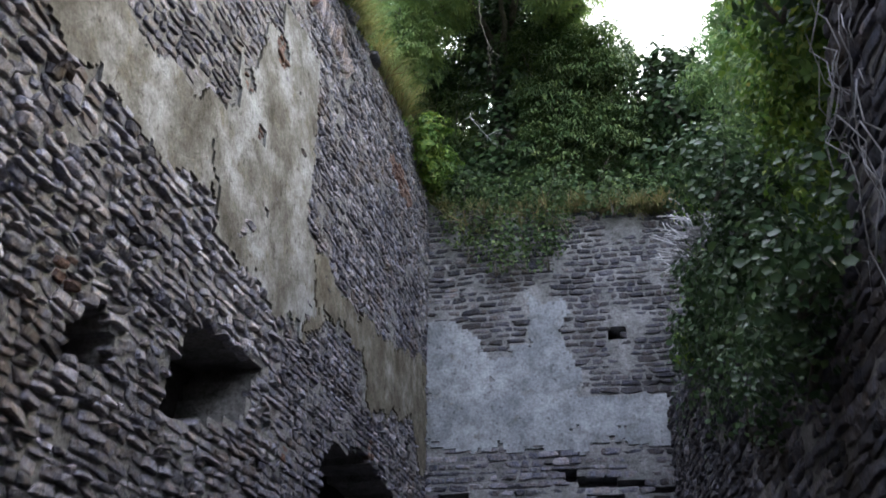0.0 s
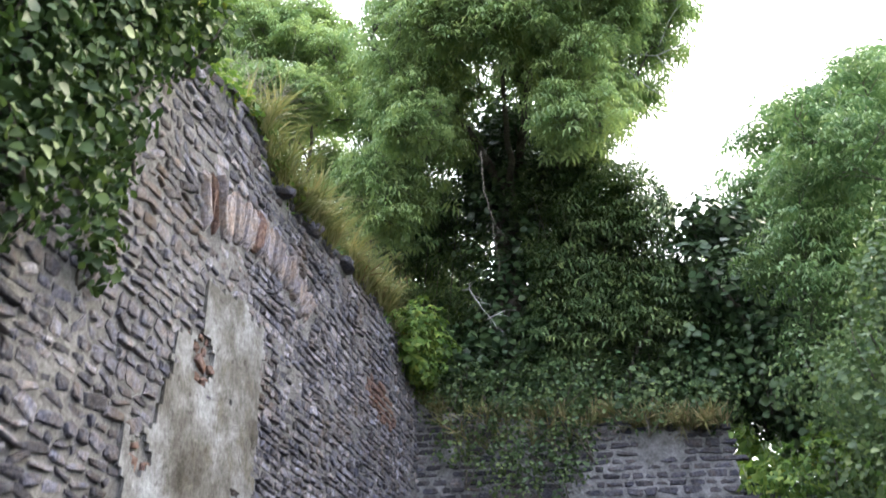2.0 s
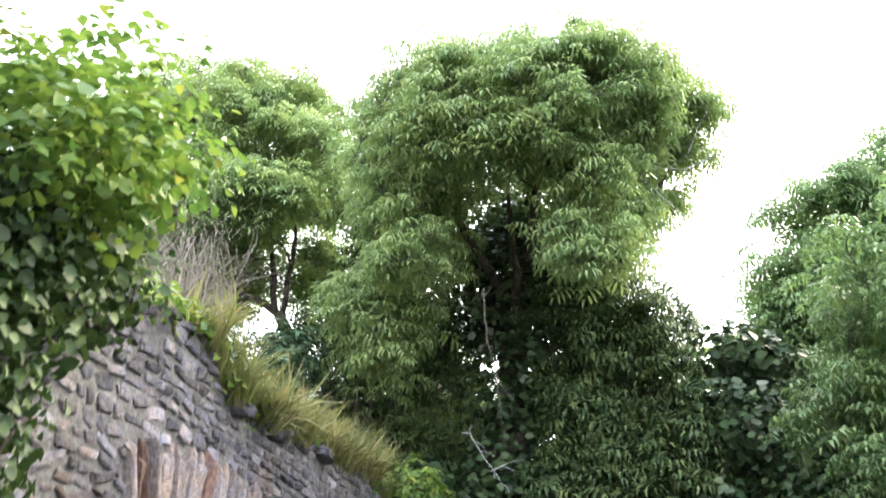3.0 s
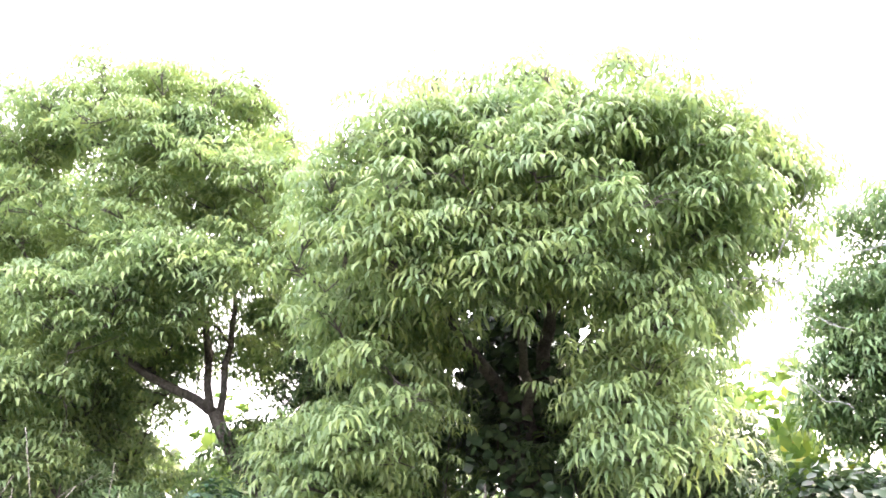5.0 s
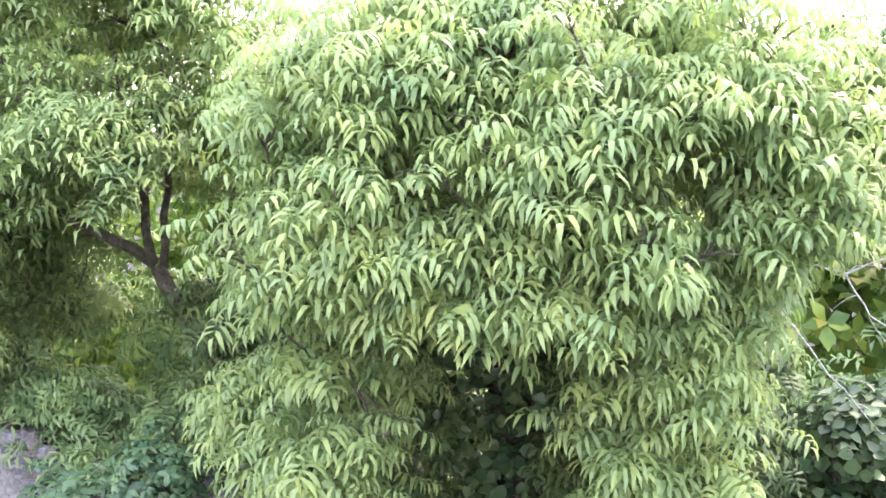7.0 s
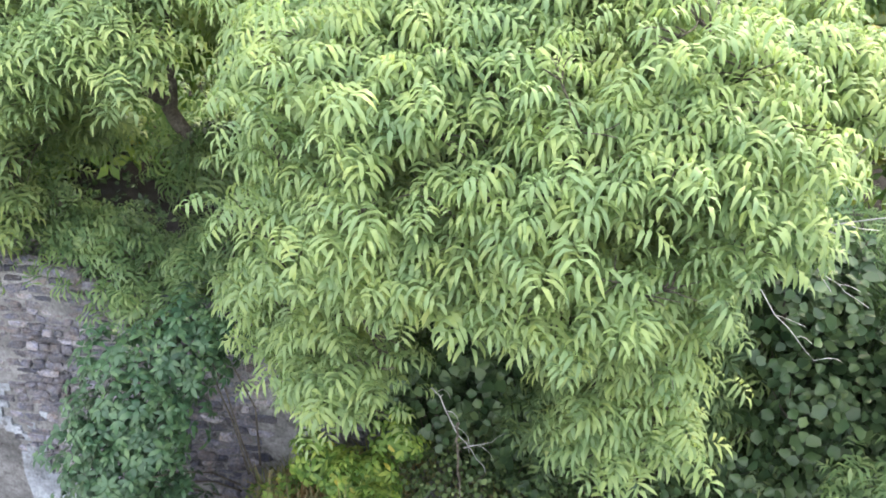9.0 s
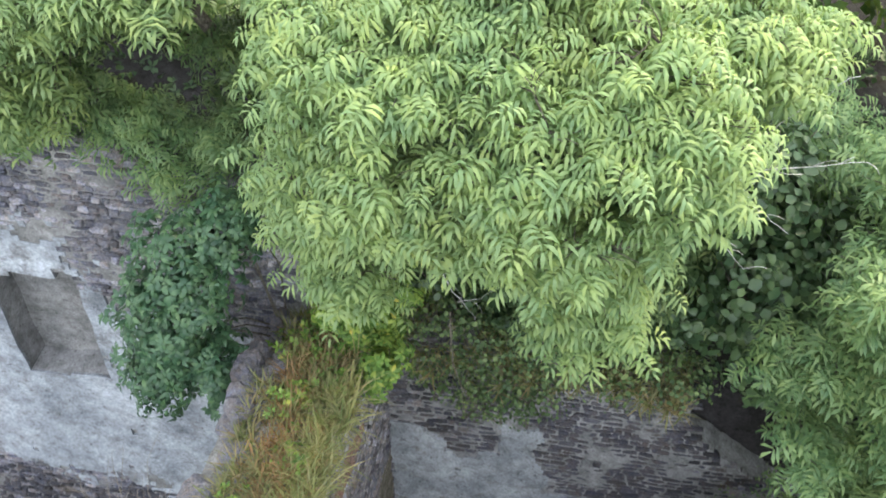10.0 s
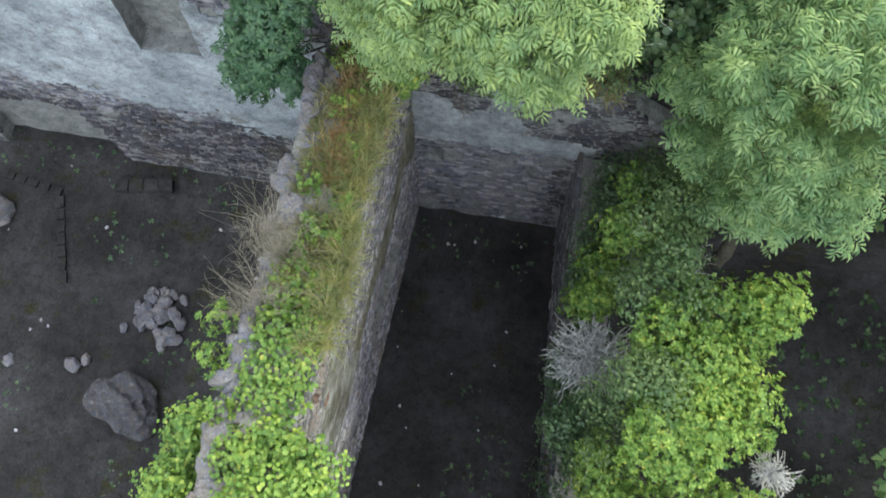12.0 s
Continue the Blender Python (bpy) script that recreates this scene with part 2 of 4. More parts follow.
def fan(r, stations=4, rib=0.15, length=0.172, width=0.031, start=8, end=-86, segs=3):
    """A compound leaf that points along +x: pairs of long leaflets arching down from a short rib, and one at its end."""
    V, F = [], []
    lift, size = radians(r.uniform(10, 45)), r.uniform(0.85, 1.15)
    spots = [(i / stations, sg) for i in range(stations) for sg in (-1, 1)] + [(1.0, 0)]
    for f, sg in spots:
        a = lift * (1 - 1.6 * f)
        at = np.array([math.cos(a), 0.0, math.sin(a)]) * rib * f
        az = sg * radians(105 - 70 * f + r.uniform(-12, 12)) if sg else radians(r.uniform(-12, 12))
        v, t = leaflet(length * size * (0.8 + 0.3 * math.sin(math.pi * (0.2 + 0.7 * f))) * r.uniform(0.9, 1.1), width * r.uniform(0.85, 1.15), start + r.uniform(-12, 12), end + r.uniform(-10, 8), az, segs, 0.006)
        k = len(V)
        V += [p + at for p in v]
        F += [(a + k, b + k, c + k) for a, b, c in t]
    return np.array(V), np.array(F)


def flat_leaf(length, width, bend=0.12):
    """A single broad leaf, folded along its rib, hanging along +x."""
    V = np.array([(0, 0, 0), (0.35, 0.5, bend), (0.35, -0.5, bend), (0.5, 0, -bend), (0.75, 0.36, 0), (0.75, -0.36, 0), (1, 0, -2 * bend)]) * (length, width, length)
    F = np.array([(0, 3, 1), (0, 2, 3), (1, 3, 4), (2, 5, 3), (3, 6, 4), (3, 5, 6)])
    return V, F


def scatter(name, kinds, places, axes, sizes, mat, parent=None, label="", seed=1, ahead=None):
    """Joins copies of the given leaf shapes at places, each turned so that its z lies along axes."""
    g = np.random.default_rng(seed)
    n = len(places)
    pick = g.integers(0, len(kinds), n)
    allv, allf, off = [], [], 0
    ax = axes / np.linalg.norm(axes, axis=1, keepdims=True)
    az = g.uniform(0, 2 * np.pi, n)
    ref = np.stack([np.cos(az), np.sin(az), 0.01 * az], 1)
    if ahead is not None:
        ref = ahead + 0.45 * ref
    ex = ref - (ref * ax).sum(1, keepdims=True) * ax
    ex /= np.linalg.norm(ex, axis=1, keepdims=True) + 1e-9
    ey = np.cross(ax, ex)
    for k, (V, F) in enumerate(kinds):
        m = pick == k
        if not m.any():
            continue
        P = (V[None, :, 0:1] * ex[m][:, None] + V[None, :, 1:2] * ey[m][:, None] + V[None, :, 2:3] * ax[m][:, None]) * sizes[m][:, None, None] + places[m][:, None]
        c = m.sum()
        allv.append(P.reshape(-1, 3))
        allf.append((F[None] + (np.arange(c) * len(V))[:, None, None]).reshape(-1, 3) + off)
        off += c * len(V)
    return link(name, mesh_tris(name, np.concatenate(allv), np.concatenate(allf)), mat, parent, label)


def tube(points, radii, sides=7):
    """Verts and faces of a bent, tapering round limb."""
    V, F = [], []
    pts = [Vector(p) for p in points]
    up = Vector((0.31, 0.17, 0.9))
    for i, p in enumerate(pts):
        d = (pts[min(i + 1, len(pts) - 1)] - pts[max(i - 1, 0)]).normalized()
        x = d.cross(up).normalized() if abs(d.dot(up)) < 0.97 else d.cross(Vector((1, 0, 0))).normalized()
        y = d.cross(x)
        for k in range(sides):
            a = 2 * math.pi * k / sides
            V.append(p + (x * math.cos(a) + y * math.sin(a)) * radii[i])
    for i in range(len(pts) - 1):
        for k in range(sides):
            a, b = i * sides + k, i * sides + (k + 1) % sides
            F.append((a, b, b + sides, a + sides))
    F.append(tuple(range(sides))[::-1])
    F.append(tuple(range((len(pts) - 1) * sides, len(pts) * sides)))
    return V, F


def joined(name, pieces, mat, parent=None, label="", smooth=True):
    V, F = [], []
    for v, f in pieces:
        k = len(V)
        V += list(v)
        F += [tuple(i + k for i in q) for q in f]
    return link(name, mesh_of(name, V, F, smooth), mat, parent, label)


def limb(a, b, r0, r1, r, bend=0.12, n=6):
    a, b = Vector(a), Vector(b)
    L = (b - a).length
    off = Vector((r.uniform(-1, 1), r.uniform(-1, 1), r.uniform(-0.2, 0.8))) * L * bend
    pts = [a.lerp(b, i / n) + off * math.sin(math.pi * i / n) + Vector((r.uniform(-1, 1), r.uniform(-1, 1), r.uniform(-1, 1))) * L * 0.012 for i in range(n + 1)]
    return pts, [r0 + (r1 - r0) * (i / n) ** 0.8 for i in range(n + 1)]


def lobe_points(g, lobes, per_m2, shell=0.45, dome=0.0):
    """Places in the outer shells of lobes (x, y, z, rx, ry, rz), with the way outwards."""
    P, A = [], []
    for x, y, z, rx, ry, rz in lobes:
        area = 4 * math.pi * ((rx * ry) ** 1.6 / 3 + (rx * rz) ** 1.6 / 3 + (ry * rz) ** 1.6 / 3) ** (1 / 1.6)
        n = max(6, int(area * per_m2))
        d = g.normal(size=(n, 3))
        d /= np.linalg.norm(d, axis=1, keepdims=True)
        d[:, 2] = np.where((d[:, 2] < -0.1) & (g.random(n) < dome), -d[:, 2], d[:, 2])
        wob = 1 + 0.16 * np.sin(d[:, 0] * 7 + x * 3) + 0.14 * np.sin(d[:, 1] * 9 + y * 5) + 0.1 * np.sin(d[:, 2] * 11 + z)
        rad = (1 - shell * g.random(n) ** 1.5) * wob
        P.append(np.array([x, y, z]) + d * np.array([rx, ry, rz]) * rad[:, None])
        A.append(d)
    return np.concatenate(P), np.concatenate(A)

# ---- walls ----
def inside(poly, u, v):
    c, j = False, len(poly) - 1
    for i in range(len(poly)):
        (a, b), (p, q) = poly[i], poly[j]
        if (b > v) != (q > v) and u < (p - a) * (v - b) / (q - b) + a:
            c = not c
        j = i
    return c


def profile(pts):
    us, vs = [p[0] for p in pts], [p[1] for p in pts]
    return lambda u: float(np.interp(u, us, vs))


def wob(u, v, s=1.0, k=0.0):
    return noise.noise(Vector((u * s, v * s, k)))


def slab(name, place, keep, u0, u1, v0, v1, cell, d0, d1, mat, parent=None, rough=0.05, label="", top=None):
    """A wall leaf: cells of the (u, v) plane where keep(u, v), from depth d0 to d1; place(u, v, d) gives the point."""
    nu, nv = int(round((u1 - u0) / cell)), int(round((v1 - v0) / cell))
    on = [[keep(u0 + (i + 0.5) * cell, v0 + (j + 0.5) * cell) for j in range(nv)] for i in range(nu)]
    V, F, ids = [], [], {}

    def vid(i, j, s):
        if (i, j, s) not in ids:
            u, v = u0 + i * cell, v0 + j * cell
            ju, jv = (wob(u, v, 2.3, 1) * cell * 0.45, wob(u, v, 2.3, 5) * cell * 0.45) if 0 < i < nu and 0 < j < nv else (0, 0)
            if top:
                jv = min(jv, top(u + ju) + 0.06 * wob(u, v, 4, 6) - v)
            dd = (d0 + rough * wob(u, v, 1.7, 9)) if s == 0 else d1
            ids[(i, j, s)] = len(V)
            V.append(place(u + ju, v + jv, dd))
        return ids[(i, j, s)]

    at = lambda i, j: 0 <= i < nu and 0 <= j < nv and on[i][j]
    for i in range(nu):
        for j in range(nv):
            if not on[i][j]:
                continue
            F.append((vid(i, j, 0), vid(i + 1, j, 0), vid(i + 1, j + 1, 0), vid(i, j + 1, 0)))
            F.append((vid(i, j, 1), vid(i, j + 1, 1), vid(i + 1, j + 1, 1), vid(i + 1, j, 1)))
            for di, dj, a, b in ((-1, 0, (0, 1), (0, 0)), (1, 0, (1, 0), (1, 1)), (0, -1, (0, 0), (1, 0)), (0, 1, (1, 1), (0, 1))):
                if not at(i + di, j + dj):
                    F.append((vid(i + b[0], j + b[1], 0), vid(i + a[0], j + a[1], 0), vid(i + a[0], j + a[1], 1), vid(i + b[0], j + b[1], 1)))
    me = mesh_of(name, V, F)
    bm = bmesh.new()
    bm.from_mesh(me)
    bmesh.ops.recalc_face_normals(bm, faces=bm.faces)
    bm.to_mesh(me)
    bm.free()
    return link(name, me, mat, parent, label)


STONE_F = [(8 * j + i, 8 * j + (i + 1) % 8, 8 * j + 8 + (i + 1) % 8, 8 * j + 8 + i) for j in range(2) for i in range(8)] + [(16 + i, 16 + (i + 1) % 8, 24) for i in range(8)]


def stone(r, L, H, proud, deep=0.07, tilt=0.0):
    """A rough block with knocked-off corners in its own plane: u, v from its middle, d negative outwards."""
    j = lambda s: r.uniform(-s, s)
    c, s = math.cos(tilt), math.sin(tilt)
    skew, taper = j(0.25) * H, j(0.12)
    ring = []
    for k in range(8):
        a = math.pi * (0.125 + 0.25 * k)
        x, y = math.cos(a), math.sin(a)
        u = math.copysign(abs(x) ** 0.45, x) * L / 2 + j(min(L * 0.13, 0.035))
        v = math.copysign(abs(y) ** 0.4, y) * H / 2 * (1 + taper * x) + j(H * 0.11)
        u += skew * y * 0.5
        ring.append((u * c - v * s, u * s + v * c))
    lean_u, lean_v = j(0.25) * proud, j(0.35) * proud
    V = []
    for k, d in ((1.0, deep), (0.985, -proud * 0.45), (0.74, -proud)):
        for u, v in ring:
            lift = lean_u * u / L * 2 + lean_v * v / H * 2 + j(proud * 0.16) if d < 0 else 0
            V.append((u * k + j(0.006), v * k + j(0.006), d + lift))
    V.append((j(0.1) * L, j(0.1) * H, -proud * r.uniform(0.95, 1.15)))
    return V


def masonry(r, u0, u1, v0, v1, h, length, keep, gap=0.026, proud=(0.012, 0.045), tilt=0.05, slope=0.0):
    """Courses of rough blocks: list of (u, v, local verts)."""
    out, v = [], v0
    while v < v1:
        H = r.uniform(*h)
        u = u0 - r.uniform(0, length[1])
        while u < u1:
            L = r.uniform(*length)
            hh = H * r.uniform(0.68, 1.08)
            cu, cv = u + L / 2, v + H / 2 + 0.05 * wob(u, v, 0.6, 3) + slope * (u - u0)
            if keep(cu, cv):
                out.append((cu, cv, stone(r, L - gap, hh - gap, r.uniform(*proud), 0.07, r.gauss(0, tilt))))
            u += L
        v += H
    return out


def stone_walling(name, stones, place, mat, parent, near=None, label=""):
    """Those for which near(u, v) stand as pieces of their own, the rest as one joined part."""
    V, F, n = [], [], 0
    for u, v, loc in stones:
        pts = [place(u + a, v + b, d) for a, b, d in loc]
        if near and n < 290 and near(u, v):
            n += 1
            o = Vector(place(u, v, 0))
            LATE.append((name, [tuple(Vector(p) - o) for p in pts], o, mat, parent))
            continue
        k = len(V)
        V += pts
        F += [tuple(i + k for i in q) for q in STONE_F]
    ob = link(name + "_walling", mesh_of(name, V, F), mat, parent, label)
    return tagged(ob, kind="stuff")


LATE = []


def plaster(name, place, poly, mat, parent, cell=0.05, thick=0.03, fray=0.2, label="", skip=None):
    us, vs = [p[0] for p in poly], [p[1] for p in poly]

    def keep(u, v):
        a, b = u + fray * (wob(u, v, 2.2, 2) + 0.5 * wob(u, v, 7, 4)), v + fray * (wob(u, v, 2.2, 7) + 0.5 * wob(u, v, 7, 8))
        if skip and skip(u, v):
            return False
        return inside(poly, a, b) and wob(u, v, 2.1, 12) + 0.6 * wob(u, v, 8, 3) < 0.8
    return slab(name, place, keep, min(us) - 0.2, max(us) + 0.2, min(vs) - 0.2, max(vs) + 0.2, cell, -thick, 0.03, mat, parent, 0.012, label)


# left dividing wall: u = y, v = z, face at x = 0
def on_left(u, v, d):
    return (-d + 0.02 * wob(u, v, 0.5, 20), u, v)


LEFT_TOP = profile([(-4, 9.6), (5, 9.8), (7.5, 9.85), (8.5, 10.0), (9.1, 10.0), (9.4, 9.72), (10.3, 9.72), (11.4, 9.85), (12.4, 9.9), (13.4, 10.0), (14.6, 9.7), (15.4, 9.3)])
HOLE_A = [(5.65, 3.2), (5.47, 2.88), (5.4, 2.68), (5.63, 2.74), (5.88, 2.75), (6.18, 2.88), (6.06, 3.07), (5.9, 3.27)]
HOLE_B = [(7.23, 3.7), (6.9, 3.21), (6.82, 2.74), (7.32, 2.8), (8.38, 3.19), (8.51, 3.52), (8.8, 3.82), (7.86, 3.78), (7.51, 3.79)]
HOLE_C = [(10.91, 3.72), (10.54, 3.34), (10.56, 2.0), (13.64, 2.0), (13.64, 3.66), (12.52, 3.79), (12.0, 3.91), (11.45, 3.72)]
LEFT_PLASTER = [(4.4, 5.05), (4.85, 4.75), (5.64, 4.87), (6.1, 4.7), (7.2, 5.0), (7.4, 4.6), (8.8, 4.5), (9.6, 4.54), (10.0, 5.0), (9.9, 5.5), (9.5, 5.9), (9.65, 7.3), (9.55, 8.1), (9.1, 8.3), (8.5, 8.1), (8.0, 7.2), (7.6, 6.5), (7.3, 5.95), (6.3, 5.65), (5.75, 5.6), (4.4, 5.75)]
MOSS_STRIP = [(9.0, 4.6), (9.7, 4.5), (10.3, 5.0), (11.8, 5.15), (11.9, 4.5), (12.6, 4.5), (13.2, 4.8), (14.4, 5.0), (14.9, 4.4), (15.2, 4.4), (15.2, 6.2), (14.3, 6.0), (12.3, 5.6), (10.3, 5.6), (9.4, 5.9)]
RED_SPOTS = [(7.7, 6.55, 0.14), (8.1, 6.15, 0.12), (13.0, 8.75, 0.2), (13.4, 8.7, 0.25), (13.85, 8.65, 0.22), (5.35, 3.3, 0.16), (9.4, 3.15, 0.14), (8.45, 7.5, 0.2), (12.3, 3.95, 0.15)]
CRACK = [(7.05, 5.45), (7.16, 5.17), (7.34, 5.07), (7.27, 4.75), (7.21, 4.5), (7.45, 4.35)]


def in_crack(u, v):
    return any(abs(u - float(np.interp(v, (b[1], a[1]), (b[0], a[0]))) + 0.03 * wob(u, v, 9, 1)) < 0.03 for a, b in zip(CRACK, CRACK[1:]) if b[1] <= v <= a[1])


def in_red(u, v):
    return any((u - a) ** 2 + (v - b) ** 2 < c * c for a, b, c in RED_SPOTS)


def in_holes(u, v):
    return inside(HOLE_A, u, v) or inside(HOLE_B, u, v) or inside(HOLE_C, u, v)


def left_keep(u, v):
    return v < LEFT_TOP(u) + 0.06 and not in_holes(u, v)


wall_left = thing("wall_west", "tall ruined rubble wall with patches of old plaster", "wall", kind="structure")
slab("wall_face", on_left, left_keep, -4, 15.4, 0, 10.2, 0.1, 0.0, 0.9, M_MORTAR, wall_left, 0.02, top=LEFT_TOP)
slab("wall_core", on_left, lambda u, v: v < LEFT_TOP(u) + 0.1, -4, 15.4, 0, 10.2, 0.15, 0.902, 1.35, M_MORTAR, wall_left, top=lambda u: LEFT_TOP(u) - 0.08 + 0.12 * wob(u, 3, 1.5, 2))
plaster("plaster_coat", on_left, LEFT_PLASTER, M_PLASTER, wall_left, skip=lambda u, v: in_holes(u, v) or in_crack(u, v) or in_red(u, v), label="weathered grey-brown plaster with cracks")
plaster("plaster_strip", on_left, MOSS_STRIP, M_MOSSY, wall_left, skip=lambda u, v: in_holes(u, v) or inside(LEFT_PLASTER, u, v), label="brown mossy plaster band")

def arch_at(k):
    """The relieving arch's lower edge at k from 0 to 1."""
    return 8.22 + 2.35 * k, 8.53 + 0.26 * math.sin(math.pi * min(1.0, max(0.0, k) / 1.12) ** 1.1)


def in_arch(u, v):
    k = (u - 8.22) / 2.35
    return -0.04 < k < 1.1 and -0.03 < v - arch_at(k)[1] < 0.5 - 0.12 * k


def bare(u, v):
    return left_keep(u, v) and not in_arch(u, v) and not ((inside(LEFT_PLASTER, u, v) or inside(MOSS_STRIP, u, v)) and wob(u, v, 2.5, 30) < 0.42 and not in_red(u, v))


def zone(u, v):
    """0: large stones bedded in mortar, 1: bold courses low down, 2: small rubble towards the corner."""
    if u + 0.4 * wob(u, v, 1.3, 44) > 9.2:
        return 2
    return 0 if v > 5.2 + 0.3 * wob(u, v, 1.1, 45) else 1


r = random.Random(3)
left_stones = masonry(r, 0.8, 9.9, 4.9, 10.0, (0.08, 0.145), (0.1, 0.27), lambda u, v: bare(u, v) and zone(u, v) == 0 and wob(u, v, 3.1, 46) < 0.6, tilt=0.2, gap=0.024, proud=(0.008, 0.03))
left_stones += masonry(r, 0.8, 9.9, 0.1, 5.8, (0.065, 0.13), (0.1, 0.3), lambda u, v: bare(u, v) and zone(u, v) == 1 and wob(u, v, 3.4, 47) < 0.6, tilt=0.16, gap=0.016, proud=(0.012, 0.055))
left_stones += masonry(r, 8.6, 15.35, 0.1, 10.0, (0.055, 0.11), (0.08, 0.22), lambda u, v: bare(u, v) and zone(u, v) == 2, tilt=0.1, gap=0.012, proud=(0.004, 0.036))
red = [s for s in left_stones if in_red(s[0], s[1])]
left_stones = [s for s in left_stones if s not in red]
stone_walling("red_brick", red, on_left, M_RED, wall_left, near=lambda u, v: True)
washed = [s for s in left_stones if zone(s[0], s[1]) == 1 and s[1] > 3.0 and wob(s[0], s[1], 1.1, 50) + 0.9 * (r.random() - 0.5) > -0.05]
left_stones = [s for s in left_stones if s not in washed]
stone_walling("stone", washed, on_left, M_WASHED, wall_left)
stone_walling("stone", left_stones, on_left, M_STONE, wall_left, near=lambda u, v: 6.2 < u < 9.5 and 2.6 < v < 4.6 or 6.6 < u < 8.2 and 7.0 < v < 8.5)
for i in range(30):
    k = i / 29
    u, v = arch_at(k)
    lean = -0.22 + 0.66 * k
    L = (0.46 - 0.1 * k) * (0.85 + 0.3 * r.random())
    loc = stone(r, 0.072 + 0.012 * r.random(), L, r.uniform(0.025, 0.075), 0.08, -lean)
    o = Vector(on_left(u + math.sin(lean) * L / 2, v + L / 2, 0))
    LATE.append(("arch_brick", [tuple(Vector(on_left(o.y + a, o.z + b, d)) - o) for a, b, d in loc], o, M_RED if i in (1, 2, 12) else M_BRICK, wall_left))
# dark sheet at the back of the holes: their deep shade put into colour
slab("hole_lining", on_left, lambda u, v: in_holes(u, v + 0.1) or in_holes(u, v - 0.1) or in_holes(u + 0.1, v) or in_holes(u - 0.1, v), 5, 14.2, 1.8, 4.2, 0.1, 0.72, 0.898, M_EARTH, wall_left, 0.12, label="dark earth-coloured sheet standing in for shade deep in the holes")

# end wall: u along the wall, v = z
FAR_Y, FAR_S = 15.32, 0.053


def on_far(u, v, d):
    return (u - FAR_S * d, FAR_Y + FAR_S * u + d + 0.02 * wob(u, v, 0.5, 40), v)


FAR_TOP = profile([(-14, 10.9), (-9, 11.7), (-4.2, 12.1), (-3, 11.7), (-2, 11.6), (-1.35, 11.4), (-0.9, 10.2), (0.3, 9.1), (1.5, 9.0), (2.8, 8.85), (4.3, 8.75), (4.5, 7.6), (5.4, 6.9), (6.6, 6.0)])
FAR_HOLES = [[(3.04, 6.54), (3.26, 6.54), (3.26, 6.72), (3.04, 6.72)], [(0.25, 3.4), (0.72, 3.4), (0.72, 4.1), (0.25, 4.1)], [(2.55, 3.3), (3.1, 3.3), (3.1, 4.0), (2.55, 4.0)],
             [(2.1, 4.3), (2.45, 4.12), (4.6, 3.95), (4.6, 4.08), (3.4, 4.16), (2.7, 4.3), (2.1, 4.42)], [(-5.9, 7.0), (-4.45, 7.1), (-4.45, 9.5), (-5.9, 9.3)], [(-11.8, 0), (-8.15, 0), (-8.4, 1.5), (-8.7, 2.9), (-9.4, 3.3), (-10.8, 3.05), (-11.8, 2.5)]]
FAR_PLASTER = [(-0.05, 7.1), (0.5, 6.95), (1.0, 6.4), (1.65, 6.35), (1.72, 7.38), (2.28, 7.3), (2.3, 6.4), (2.5, 6.05), (2.53, 5.6), (4.25, 5.5), (4.2, 4.7), (2.9, 4.75), (1.8, 4.8), (-0.05, 4.75)]
ROOM_PLASTER = [(-13.5, 4.9), (-8.6, 4.6), (-7.4, 4.4), (-6.3, 4.0), (-5.0, 4.2), (-3.9, 3.5), (-1.5, 3.4), (-1.5, 8.4), (-3.0, 8.8), (-4.4, 9.2), (-4.6, 10.6), (-6.2, 9.9), (-13.5, 9.8)]


def far_keep(u, v):
    return v < FAR_TOP(u) + 0.06 and not any(inside(h, u, v) for h in FAR_HOLES)


wall_far = thing("wall_north", "ruined end wall of dark coursed stone, half plastered", "wall", kind="structure")
slab("wall_face", on_far, far_keep, -14, 6.6, 0, 13.2, 0.1, 0.0, 0.5, M_MORTAR_PALE, wall_far, top=FAR_TOP)
slab("wall_core", on_far, lambda u, v: v < FAR_TOP(u) + 0.1, -14, 6.6, 0, 13.2, 0.2, 0.502, 0.95, M_MORTAR_PALE, wall_far, top=lambda u: FAR_TOP(u) - 0.1 + 0.15 * wob(u, 5, 1.5, 2))
plaster("plaster_coat", on_far, FAR_PLASTER, M_PLASTER_PALE, wall_far, label="pale blue-grey plaster, flaking at its edges")
plaster("room_plaster", on_far, ROOM_PLASTER, M_LIME, wall_far, 0.1, fray=0.7, skip=lambda u, v: inside(FAR_HOLES[4], u, v), label="large pale plaster coat above a stone foot")
r = random.Random(5)
far_stones = masonry(r, 0.02, 6.4, 0.1, 9.2, (0.08, 0.135), (0.12, 0.36), lambda u, v: far_keep(u, v) and not inside(FAR_PLASTER, u + 0.1 * wob(u, v, 3, 2), v), tilt=0.05, gap=0.022, proud=(0.004, 0.03))
washed = [s for s in far_stones if s[1] < 4.85 + 0.3 * wob(s[0], s[1], 1.5, 48) and s[0] < 3.4]
far_stones = [s for s in far_stones if s not in washed]
stone_walling("stone", washed, on_far, M_ROOM, wall_far)
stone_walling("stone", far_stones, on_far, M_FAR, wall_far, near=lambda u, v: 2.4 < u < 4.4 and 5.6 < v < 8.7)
room_stones = masonry(r, -13.8, -1.4, 0.1, 13, (0.075, 0.14), (0.1, 0.32), lambda u, v: far_keep(u, v) and not inside(ROOM_PLASTER, u + 0.2 * wob(u, v, 2, 2), v), tilt=0.08, gap=0.008)
footing = [s for s in room_stones if s[1] < 3.7 + 0.6 * wob(s[0], s[1], 0.8, 49)]
